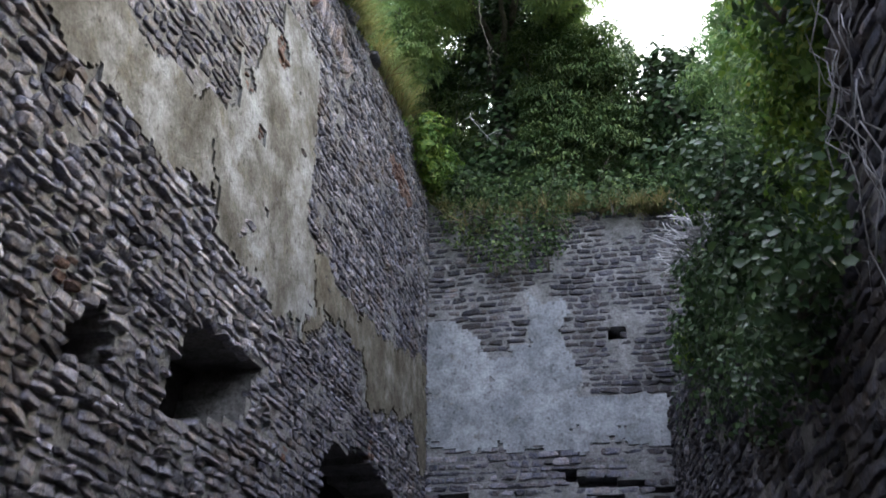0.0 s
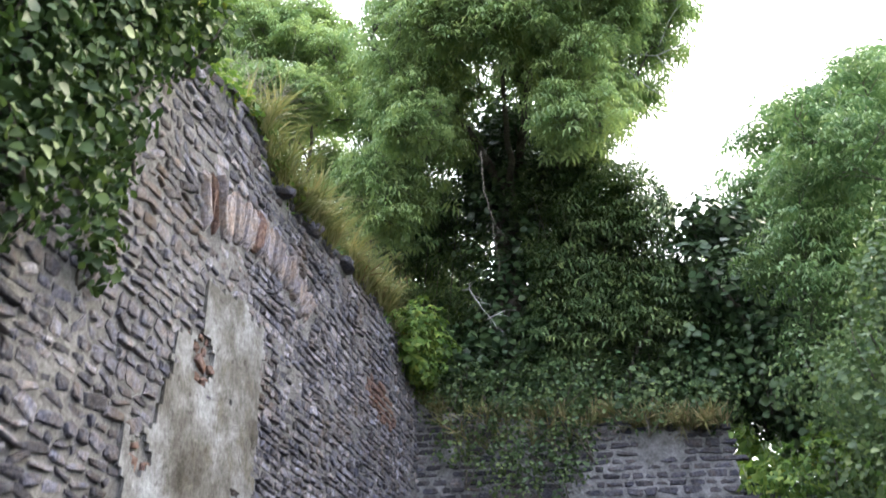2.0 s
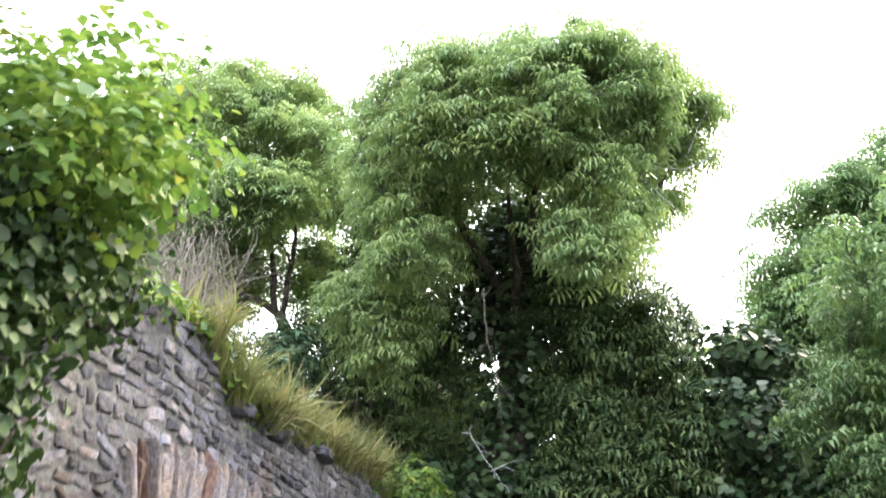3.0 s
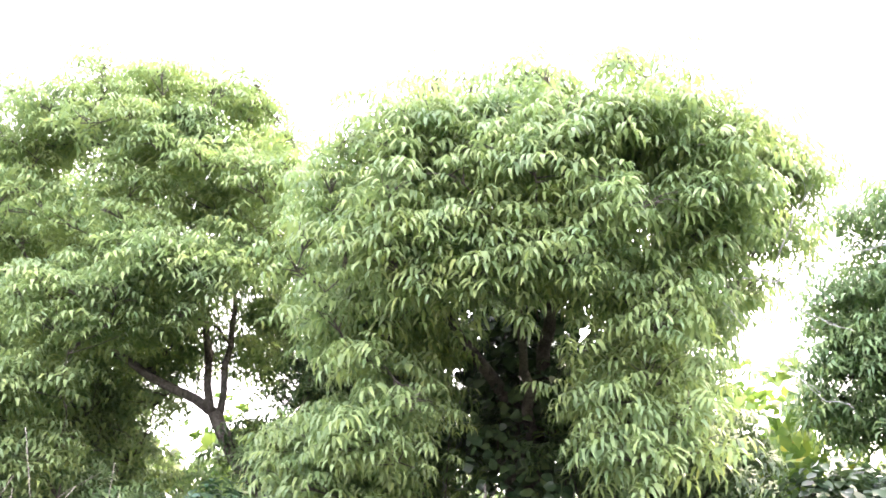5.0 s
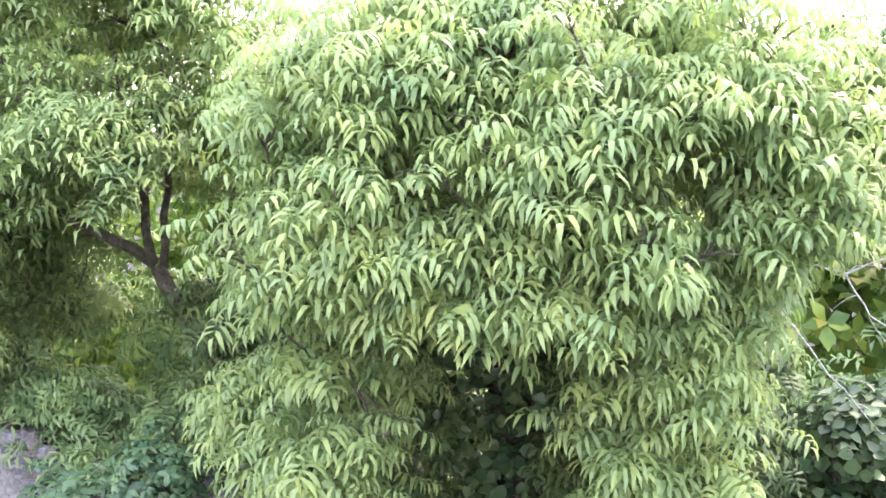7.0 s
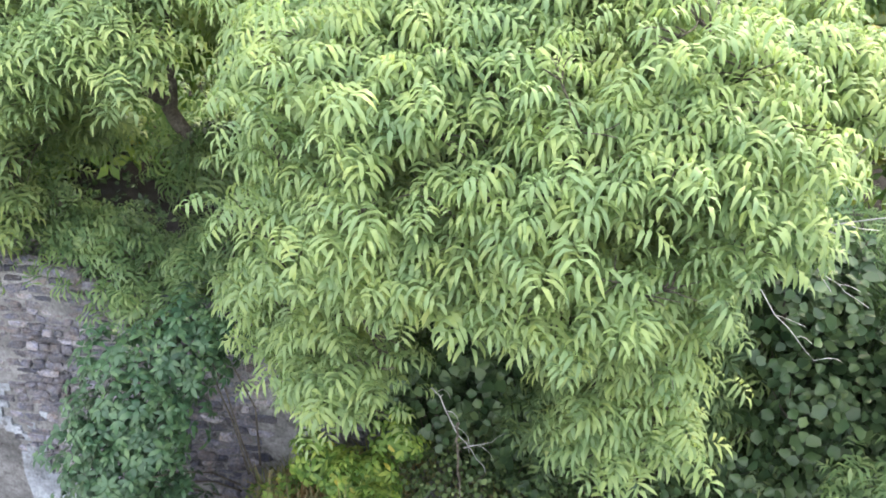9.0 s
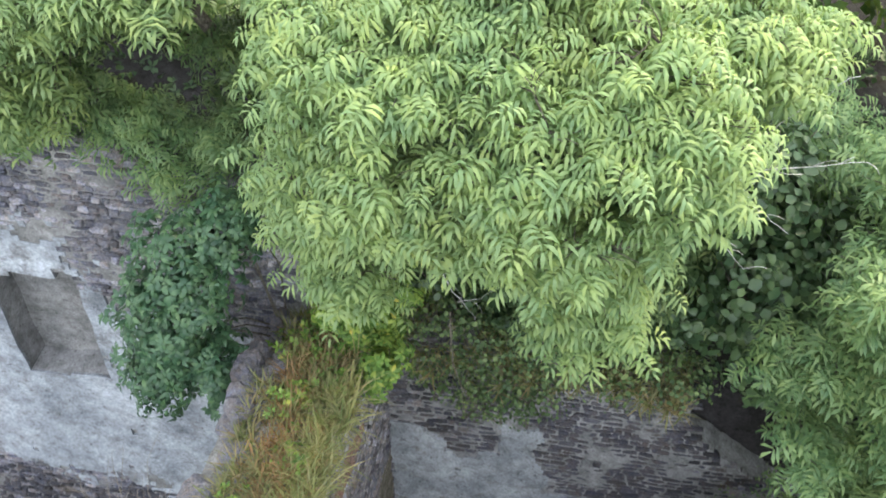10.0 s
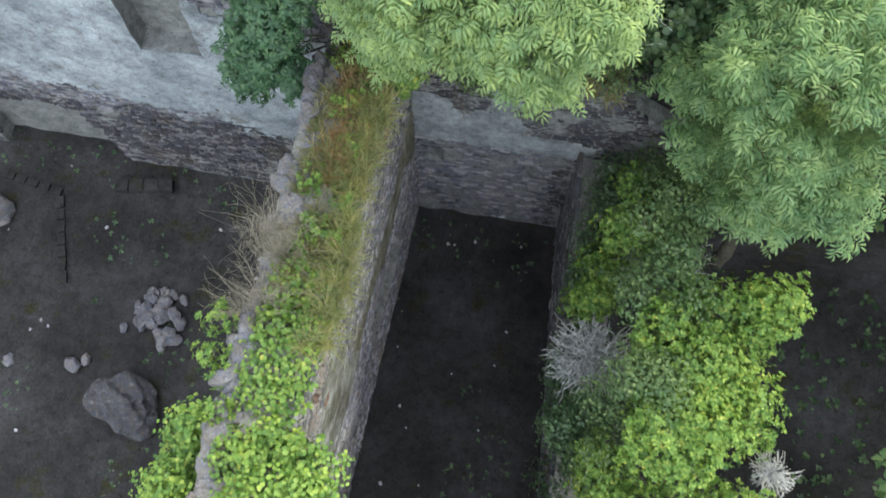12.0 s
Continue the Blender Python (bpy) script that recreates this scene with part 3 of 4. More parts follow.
room_stones = [s for s in room_stones if s not in footing]
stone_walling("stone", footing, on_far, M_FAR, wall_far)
stone_walling("stone", room_stones, on_far, M_ROOM, wall_far)


link("vault_roof", mesh_of("vault_roof", [(x, y, z + 0.15 * math.sin(1.3 * x)) for z in (3.5, 3.9) for x, y in ((-12.1, 15.4), (-7.9, 15.75), (-7.9, 17.8), (-12.1, 17.8))], [(0, 3, 2, 1), (4, 5, 6, 7), (0, 1, 5, 4), (1, 2, 6, 5), (2, 3, 7, 6), (3, 0, 4, 7)]), M_MORTAR, wall_far, "rough vault behind the broken archway")


# right wall: u = y, face towards the camera at x = 5.7 - 0.12 y
def on_right(u, v, d):
    return (5.7 - 0.12 * u + d + 0.03 * wob(u, v, 0.5, 60), u, v)


RIGHT_TOP = profile([(-4, 8.2), (4.7, 8.3), (5.2, 5.0), (5.6, 3.0), (8, 3.1), (10, 4.0), (12, 4.7), (15.4, 5.2)])


def right_keep(u, v):
    return v < RIGHT_TOP(u) + 0.06


wall_right = thing("wall_east", "ruined rubble wall under ivy with a broken arch", "wall", kind="structure")
slab("wall_face", on_right, right_keep, -4, 15.4, 0, 8.8, 0.2, 0.0, 0.9, M_MORTAR, wall_right, top=RIGHT_TOP)
r = random.Random(6)
right_stones = masonry(r, 3, 15.3, 0.1, 8.4, (0.08, 0.15), (0.12, 0.36), right_keep, tilt=0.08, gap=0.01)
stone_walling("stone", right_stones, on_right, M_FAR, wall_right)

wall_back = slab("wall_south", lambda u, v, d: (u, -3.6 - d, v), lambda u, v: v < 8.0, 0.1, 6.0, 0, 8, 0.5, 0, 0.6, M_MORTAR, None)
tagged(wall_back, "plain rubble wall closing the roofless room", "wall", kind="structure")


# ---- ground ----
def ground_z(x, y):
    back = min(1.0, max(0.0, (y - (15.75 if x > -8 or x < -12 else 17.3)) / 0.45))
    z = back * (8.0 + 0.06 * (y - 16)) if y < 60 else 10.6
    if x < -14.5:
        z = max(z, min(6.0, (-14.5 - x) * 1.2))
    if x > 9 and y <= 16.5:
        z = max(z, min(3.0, (x - 9) * 0.2))
    return z + 0.05 * wob(x, y, 0.8, 70) + 0.03 * wob(x, y, 3, 71)


xs = sorted(set([-400, -200, -100, -60, -40, -28, -20] + [round(-15 + 0.5 * i, 2) for i in range(61)] + [18, 22, 30, 45, 70, 120, 250, 400]))
ys = sorted(set([-400, -200, -100, -50, -25, -12, -8] + [round(-5 + 0.5 * i, 2) for i in range(41)] + [15.75, 15.9, 16.05, 16.2] + [16.5 + i for i in range(14)] + [34, 42, 55, 60, 80, 140, 260, 400]))
gv = [(x, y, ground_z(x, y)) for y in ys for x in xs]
gf = [(j * len(xs) + i, j * len(xs) + i + 1, (j + 1) * len(xs) + i + 1, (j + 1) * len(xs) + i) for j in range(len(ys) - 1) for i in range(len(xs) - 1)]
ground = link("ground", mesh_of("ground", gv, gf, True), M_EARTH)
tagged(ground, "dark trodden earth floor with sparse weeds", "ground", kind="structure")


# ---- trees ----
r = random.Random(11)
PIN = [fan(r) for _ in range(9)]
OVAL = [tuft(6, 0.14, 0.05, 15, -55, 0.5, 3, r) for _ in range(5)]
PIN_FAR = [fan(r, 4, 0.16, 0.19, 0.037, 10, -82, 2) for _ in range(7)]
BROAD = [tuft(5, 0.11, 0.06, 30, -30, 0.6, 2, r) for _ in range(5)]
IVY = [flat_leaf(0.1, 0.09), flat_leaf(0.085, 0.085, 0.2), flat_leaf(0.12, 0.1, 0.05)]


def tree(name, label, base, lobes, kinds, mat, per_m2, trunk_r, seed, size=(0.75, 1.2), fork=None, extra=()):
    """A trunk with a limb to each lobe of the crown, and a crown of separate compound leaves."""
    g, q = np.random.default_rng(seed), random.Random(seed)
    ob = thing(name, label, "tree")
    fork = Vector(fork)
    joined("trunk", [tube(*limb(base, fork, trunk_r, trunk_r * 0.7, q, 0.04, 7), 11)], M_BARK, ob)
    starts = [(fork, trunk_r * 0.5)]
    for a, b, r0, r1 in extra:
        pts, rad = limb(a, b, r0, r1, q, 0.05, 8)
        joined("bough", [tube(pts, rad, 8)], M_BARK, ob)
        starts += list(zip(pts[2:], rad[2:]))
    for x, y, z, rx, ry, rz in sorted(lobes, key=lambda l: (Vector(l[:3]) - fork).length):
        c = Vector((x, y, z))
        s, w = min(starts, key=lambda p: (p[0] - c).length + 0.5 * max(0, p[0].z - c.z + 0.2))
        pts, rad = limb(s, c - Vector((0, 0, rz * 0.3)), min(w * 0.7, 0.012 + 0.012 * (s - c).length), 0.009, q, 0.14, 6)
        starts += list(zip(pts[2:], rad[2:]))
        bits = [tube(pts, rad, 5)]
        for _ in range(6):
            d = Vector((q.gauss(0, 1), q.gauss(0, 1), q.gauss(0.3, 0.7))).normalized()
            e = c + Vector((d.x * rx, d.y * ry, d.z * rz)) * 0.9
            bits.append(tube(*limb(pts[q.choice((3, 4, 5, 6))], e, 0.009, 0.003, q, 0.15, 4), 4))
        joined("branch", bits, M_BARK, ob)
    P, A = lobe_points(g, lobes, per_m2, 0.8, 0.35)
    P += g.normal(size=P.shape) * np.array([0.1, 0.1, 0.08])
    up = A * np.array([0.3, 0.3, 0.1]) + np.array([0, 0, 1.0]) + g.normal(size=A.shape) * 0.16
    scatter("crown", kinds, P, up, g.uniform(*size, len(P)), mat, ob, seed=seed, ahead=A * np.array([1, 1, 0.2]))
    return ob


def lobes_in(seed, centre, radii, n, size, hull=None, flat=(0.6, 1.0)):
    """Random lobes within an ellipsoid."""
    q, out = random.Random(seed), []
    (cx, cy, cz), (rx, ry, rz) = centre, radii
    while len(out) < n:
        d = Vector((q.gauss(0, 1), q.gauss(0, 1), q.gauss(0, 1))).normalized() * q.uniform(0.3, 1) ** 0.5
        s = q.uniform(*size)
        x, y, z = cx + d.x * (rx - s * 0.6), cy + d.y * (ry - s * 0.6), cz + d.z * (rz - s * 0.45)
        if hull and not hull(x, y, z):
            continue
        out.append((x, y, z, s * q.uniform(0.8, 1.25), s * q.uniform(0.8, 1.25), s * q.uniform(*flat)))
    return out


def main_hull(x, y, z):
    if 0.5 < x < 2.3 and z < 13.3 + 0.5 * (y - 12.2) - 0.5 * abs(x - 1.4):
        return False
    if z < 13.0 and y > 14.2 or x > 3.3 + (z - 13.5) * 0.7:
        return False
    if y < 14.2 and (x > 2.75 + (z - 12.6) * 0.44 or x < (0.3 if z < 13 else -0.25) or z < 12.1):
        return False
    return True


main_lobes = lobes_in(21, (1.85, 14.3, 14.3), (2.8, 2.1, 2.08), 290, (0.2, 0.4), main_hull, (0.3, 0.55))
main_lobes += lobes_in(38, (1.85, 14.3, 14.3), (2.86, 2.16, 2.12), 50, (0.12, 0.22), lambda x, y, z: main_hull(x, y, z) and z > 14 and ((x - 1.85) / 2.86) ** 2 + ((y - 14.3) / 2.16) ** 2 + ((z - 14.3) / 2.12) ** 2 > 0.82)
main_lobes += lobes_in(32, (-0.35, 14.4, 12.2), (0.8, 0.8, 1.1), 34, (0.22, 0.38), None, (0.35, 0.6)) + lobes_in(30, (4.05, 14.5, 14.85), (0.65, 0.7, 0.5), 10, (0.18, 0.3)) + lobes_in(33, (-0.2, 15.0, 15.2), (0.8, 0.7, 0.6), 9, (0.28, 0.42))
main_lobes += lobes_in(34, (2.75, 13.2, 12.5), (0.55, 0.4, 0.65), 11, (0.18, 0.3), None, (0.35, 0.6)) + lobes_in(35, (0.55, 13.1, 12.6), (0.5, 0.4, 0.6), 8, (0.18, 0.3), None, (0.35, 0.6)) + lobes_in(36, (1.5, 12.75, 14.1), (1.3, 0.4, 0.5), 20, (0.2, 0.3), None, (0.35, 0.6))
tree("broadleaf_tree", "large tree with drooping compound leaves behind the end wall", (1.35, 16.9, 8.0), main_lobes, PIN, M_CHESTNUT, 36, 0.3, 31, (0.72, 1.15), fork=(1.3, 16.6, 13.2),
     extra=[((1.3, 16.6, 13.0), (0.4, 14.2, 14.4), 0.1, 0.04), ((1.3, 16.6, 13.2), (2.0, 14.6, 15.0), 0.11, 0.04), ((1.35, 16.6, 13.0), (3.6, 14.6, 14.1), 0.1, 0.04), ((1.3, 16.5, 12.9), (1.6, 13.6, 14.1), 0.08, 0.03)])
lobes2 = lobes_in(22, (-4.2, 16.4, 15.85), (3.5, 1.9, 2.5), 230, (0.24, 0.48), lambda x, y, z: x < -0.9 and not (y < 16.4 and -3.6 < x < -1.9 and z < 14.4), (0.3, 0.55))
lobes2 += lobes_in(39, (-4.2, 16.4, 15.85), (3.56, 1.94, 2.58), 55, (0.14, 0.26), lambda x, y, z: x < -0.9 and z > 15.5 and ((x + 4.2) / 3.56) ** 2 + ((y - 16.4) / 1.94) ** 2 + ((z - 15.85) / 2.58) ** 2 > 0.82)
lobes2 += lobes_in(31, (-4.5, 14.8, 13.2), (1.4, 1.0, 0.9), 28, (0.25, 0.45)) + lobes_in(37, (-3.0, 14.8, 14.7), (1.7, 0.6, 0.8), 26, (0.22, 0.4), None, (0.35, 0.6)) + lobes_in(25, (-4.6, 16.9, 13.2), (1.5, 0.8, 1.0), 12, (0.35, 0.6)) + lobes_in(27, (-1.0, 17.0, 14.2), (0.9, 0.7, 1.9), 22, (0.25, 0.42)) + lobes_in(40, (-2.45, 17.7, 14.75), (0.5, 0.5, 0.75), 16, (0.22, 0.38), None, (0.35, 0.6))
tree("feathery_tree", "pale feathery tree with a leaning forked trunk", (-0.9, 16.6, 8.2), lobes2, PIN_FAR, M_CHESTNUT, 26, 0.16, 32, (0.75, 1.2), fork=(-1.68, 16.5, 12.3),
     extra=[((-1.68, 16.5, 12.25), (-2.55, 16.4, 13.45), 0.112, 0.085), ((-2.55, 16.4, 13.45), (-4.6, 16.1, 14.7), 0.07, 0.03), ((-2.6, 16.4, 13.5), (-3.0, 16.3, 15.9), 0.06, 0.025), ((-2.5, 16.4, 13.4), (-2.45, 16.4, 15.6), 0.05, 0.025), ((-1.75, 16.5, 12.4), (-1.2, 16.6, 14.6), 0.06, 0.03)])
lobes3 = lobes_in(23, (7.2, 14.8, 11.1), (2.5, 2.4, 3.3), 90, (0.28, 0.55), lambda x, y, z: x > 5.1 or y > 14)
tree("feathery_tree", "grey-green feathery tree beside the east wall", (8.0, 15.0, 1.2), lobes3, PIN_FAR, M_FEATHER, 22, 0.2, 33, fork=(7.6, 15, 7.2))
lobes4 = lobes_in(24, (8.9, 22.0, 14.8), (4.3, 2.2, 4.4), 62, (0.55, 1.0))
tree("feathery_tree", "tall hazy green tree behind the end wall", (9.2, 22, 8.3), lobes4, PIN_FAR, M_FEATHER, 17, 0.25, 34, size=(1.1, 1.7), fork=(9.0, 22, 11.4))
lobes5 = lobes_in(26, (-8.6, 20.5, 15.6), (3.6, 2.2, 4.2), 56, (0.6, 1.1))
tree("feathery_tree", "leafy tree behind the neighbouring room", (-9.0, 21, 8.3), lobes5, PIN_FAR, M_FEATHER, 15, 0.22, 35, size=(1.1, 1.7), fork=(-9.0, 20.8, 11.2))

# wood and undergrowth behind
wood = [(r.uniform(-18, 18), r.uniform(23, 30), r.uniform(9, 14.6), r.uniform(1.2, 2.2), r.uniform(1, 1.8), r.uniform(1, 1.8)) for _ in range(110)]
wood += [(r.uniform(-13, -1.5), r.uniform(22, 26), r.uniform(11.5, 14.8), r.uniform(0.8, 1.3), r.uniform(0.8, 1.2), r.uniform(0.6, 1.0)) for _ in range(26)]
g = np.random.default_rng(40)
P, A = lobe_points(g, wood, 2.6)
tagged(scatter("far_wood", BROAD, P, A + np.array([0, 0, 0.5]), g.uniform(2.2, 4.0, len(P)), M_BRIGHT, None, seed=40), "dense green wood behind the ruin", "wood", kind="stuff")
# wood continued out of view, added to shade the east ground and west wall
east = [(r.uniform(12.3, 17), r.uniform(-2, 19), r.uniform(4.0, 9), r.uniform(1.1, 1.9), r.uniform(1.1, 1.9), r.uniform(0.9, 1.5)) for _ in range(80)]
P, A = lobe_points(g, east, 3.0)
tagged(scatter("east_wood", BROAD, P, A + np.array([0, 0, 0.5]), g.uniform(2.0, 3.6, len(P)), M_FEATHER, None, seed=42), "dense unseen wood beyond the ruin's east side, added for its shade", "wood", kind="stuff")
n = 4500
P = np.stack([g.uniform(-15, 15, n), g.uniform(16.2, 25, n), np.zeros(n)], 1)
P[:, 2] = [ground_z(x, y) + 0.05 + 0.5 * max(0, wob(x, y, 0.7, 80) + 0.2) * q for (x, y, z), q in zip(P, g.random(n))]
tagged(scatter("undergrowth", BROAD + IVY, P, g.normal(size=P.shape) * 0.5 + np.array([0, 0, 1]), g.uniform(0.8, 1.8, n), M_IVY, None, seed=41), "low dark weeds covering the slope", "weeds", kind="stuff")


def shrub(name, label, lobes, kinds, mat, per_m2, seed, size=(0.8, 1.3), up=0.5, stem=None, category="shrub", shell=0.5, dome=0.0):
    g, q = np.random.default_rng(seed), random.Random(seed)
    ob = thing(name, label, category)
    for x, y, z, rx, ry, rz in lobes[::2]:
        foot = Vector(stem) if stem else Vector((x + q.uniform(-0.2, 0.2), y, z - rz * 0.9))
        bits = []
        for _ in range(3):
            e = Vector((x + q.uniform(-0.6, 0.6) * rx, y + q.uniform(-0.6, 0.6) * ry, z + q.uniform(-0.2, 0.6) * rz))
            bits.append(tube(*limb(foot, e, 0.018, 0.005, q, 0.12, 4), 5))
        joined("stem", bits, M_BARK, ob)
    P, A = lobe_points(g, lobes, per_m2, shell, dome)
    scatter("foliage", kinds, P, A + np.array([0, 0, up]) + g.normal(size=A.shape) * 0.3, g.uniform(*size, len(P)), mat, ob, seed=seed)
    return ob


# ivy over the dividing wall
q = random.Random(60)
ivy = [(q.uniform(-0.9, 0.75 - 0.5 * max(0, y - 6.4)), y + q.uniform(-0.3, 0.3), q.uniform(9.8, 10.85 - 0.45 * max(0, y - 6.1)), q.uniform(0.3, 0.6), q.uniform(0.25, 0.5), q.uniform(0.22, 0.45)) for y in np.arange(2.8, 7.5, 0.1)]
ivy += [(-1.62 + q.uniform(-0.25, 0.1), y, 9.5 + q.uniform(-0.9, 0.3), q.uniform(0.28, 0.5), q.uniform(0.3, 0.6), q.uniform(0.3, 0.5)) for y in np.arange(2.6, 7.4, 0.2)]
ivy += [(-1.95 + q.uniform(-0.2, 0.2), y, 9.3 + q.uniform(-0.6, 0.2), q.uniform(0.3, 0.5), q.uniform(0.3, 0.5), q.uniform(0.3, 0.45)) for y in np.arange(2.6, 6.4, 0.25)]
ivy += [(x, y, LEFT_TOP(y) + 0.05, 0.34, 0.34, 0.2) for y in np.arange(8.0, 10.5, 0.36) for x in (-0.85, -0.5, -0.18)]
shrub("wall_ivy", "thick bright ivy spilling over the wall top", ivy, IVY, M_BRIGHT, 165, 51, (0.5, 0.95), 1.1, category="ivy")
# the hanging side of the wall ivy, with its shade in the leaf colour
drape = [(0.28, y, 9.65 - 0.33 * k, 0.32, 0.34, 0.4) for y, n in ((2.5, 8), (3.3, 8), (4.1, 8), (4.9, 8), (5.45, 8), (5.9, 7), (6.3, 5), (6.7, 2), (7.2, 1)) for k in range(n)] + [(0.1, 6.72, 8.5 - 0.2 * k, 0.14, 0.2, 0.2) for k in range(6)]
shrub("wall_ivy", "curtain of ivy hanging down the wall face, coloured darker for shade", drape, IVY, M_SHADED_IVY, 150, 58, (0.48, 0.9), 0.3, category="ivy")
top = [(x, 15.5 + r.uniform(-0.25, 0.3), 9.25 + r.uniform(-0.2, 0.35), 0.5, 0.5, 0.4) for x in np.arange(-0.2, 4.6, 0.3)]
top += [(x, 15.15, 8.9 - 0.3 * k, 0.35, 0.18, 0.35) for x, n in ((0.5, 2), (0.9, 3), (1.3, 4), (1.6, 4), (2.0, 4), (2.3, 3), (3.3, 1)) for k in range(n)]
shrub("wall_top_creeper", "dark creeper growing along the end wall top", top, IVY, M_YOUNG, 80, 52, (0.35, 0.75), 0.5, category="creeper")
q = random.Random(61)
dark = [(1.25 + 0.3 * math.sin(2 * k), 16.4, 8.8 + 0.36 * k, 0.85 + 0.15 * math.sin(3 * k), 0.7, 0.55) for k in range(18)]
dark += [(q.uniform(0.3, 2.3), q.uniform(16.6, 17.4), q.uniform(13.0, 15.2), q.uniform(0.4, 0.6), 0.4, q.uniform(0.4, 0.55)) for _ in range(18)]
dark += [(q.uniform(4.3, 6.8), q.uniform(15.6, 17.6), q.uniform(8.8, 11.6), q.uniform(0.5, 0.8), 0.6, q.uniform(0.4, 0.6)) for _ in range(30)] + [(q.uniform(4.0, 5.2), q.uniform(15.8, 16.8), q.uniform(10.4, 12.4), 0.55, 0.5, 0.45) for _ in range(14)]
dark += [(x, q.uniform(15.9, 17.2), z, q.uniform(0.5, 0.9), 0.6, q.uniform(0.4, 0.7)) for x, z in [(q.uniform(-0.9, 5.4), q.uniform(9.3, 10.6)) for _ in range(34)]]
shrub("trunk_ivy", "dark ivy wrapping the big tree's trunk", dark, IVY, M_IVY, 50, 53, (0.95, 1.6), 0.6, category="ivy")
broad = [(x, q.uniform(15.6, 17.0), z, q.uniform(0.4, 0.75), q.uniform(0.4, 0.6), q.uniform(0.3, 0.5)) for x, z in [(q.uniform(1.8, 4.7), q.uniform(9.6, 13.9)) for _ in range(130)] if inside([(1.8, 9), (4.7, 9), (4.3, 10.2), (4.0, 11.5), (3.6, 12.6), (2.5, 13.8), (1.8, 14)], x, z)]
shrub("young_tree", "dark broad-leaved young tree crowding the ivied trunk", broad, PIN_FAR, M_YOUNG, 20, 63, (0.8, 1.2), 1.6, stem=(2.6, 16.6, 8.3), category="tree", dome=0.6)
inner = [(q.uniform(-2.0, 0.6), q.uniform(16.2, 17.6), q.uniform(9.6, 14.2), q.uniform(0.4, 0.7), q.uniform(0.4, 0.6), q.uniform(0.3, 0.45)) for _ in range(60)]
shrub("young_tree", "young tree with drooping leaves filling the gap", inner, PIN_FAR, M_YOUNG, 20, 64, (0.8, 1.2), 1.6, stem=(-0.4, 17.0, 8.3), category="tree", dome=0.6)
crest = [(x, 15.25 + q.uniform(-0.1, 0.6), FAR_TOP(x) + q.uniform(-0.15, 0.75), q.uniform(0.3, 0.5), q.uniform(0.3, 0.5), q.uniform(0.25, 0.4)) for x in np.arange(-6.5, -1.7, 0.14)]
shrub("wall_top_shrub", "grey-green shrubs rooted along the high wall top", crest, PIN_FAR, M_FEATHER, 24, 65, (0.6, 1.0), 1.2, dome=0.4)
laurel = [(-2.3, 13.9, 10.4, 0.7, 0.65, 0.9), (-2.0, 14.0, 11.3, 0.65, 0.6, 0.8), (-2.65, 13.8, 9.5, 0.5, 0.5, 0.7), (-1.8, 13.9, 9.6, 0.5, 0.5, 0.6), (-1.5, 14.3, 11.9, 0.5, 0.5, 0.5)]
shrub("laurel_bush", "dark green laurel bush rooted in the wall", laurel, OVAL, M_LAUREL, 60, 54, (0.7, 1.1), 0.9, stem=(-1.3, 15.0, 9.0))
q = random.Random(62)
bright = [(x, y, z, q.uniform(0.5, 0.85), q.uniform(0.5, 0.85), q.uniform(0.4, 0.65)) for x, y, z in
          [(q.uniform(5.35, 5.8), q.uniform(5, 8.6), q.uniform(4.9, 5.7)) for _ in range(14)] + [(q.uniform(5.8, 7.8), q.uniform(8.8, 11.9), q.uniform(7.0, 8.4)) for _ in range(30)]
          + [(q.uniform(5.3, 8.4), q.uniform(3.5, 8.6), q.uniform(5.4, 7.2)) for _ in range(40)]]
bright += [(x, y, z, q.uniform(0.3, 0.5), q.uniform(0.3, 0.5), q.uniform(0.3, 0.45)) for x, y, z in [(q.uniform(4.4, 5.4), q.uniform(11.6, 12.9), q.uniform(5.0, 5.9)) for _ in range(14)] + [(q.uniform(5.0, 5.7), q.uniform(6.3, 9.0), q.uniform(5.6, 6.3)) for _ in range(18)]]
bright += [(x, y, z, q.uniform(0.35, 0.55), q.uniform(0.35, 0.55), q.uniform(0.3, 0.4)) for x, y, z in [(q.uniform(4.6, 6.0), q.uniform(12.6, 14.2), q.uniform(6.5, 7.7)) for _ in range(13)]]
shrub("bright_shrub", "fresh green shrubs beside the east wall", bright, BROAD, M_BRIGHT, 52, 55, (0.55, 1.0))
hang = [(x, y, z, q.uniform(0.4, 0.7), q.uniform(0.4, 0.7), q.uniform(0.4, 0.7)) for x, y, z in [(q.uniform(5.1, 6.4), q.uniform(9.0, 14.8), q.uniform(5.9, 8.6)) for _ in range(46)] + [(q.uniform(5.2, 5.8), q.uniform(6.6, 9), q.uniform(5.4, 6.6)) for _ in range(9)]]
shrub("wall_ivy", "green ivy climbing over the broken east wall", hang, IVY, M_YOUNG, 130, 56, (0.38, 0.7), 0.5, category="ivy")
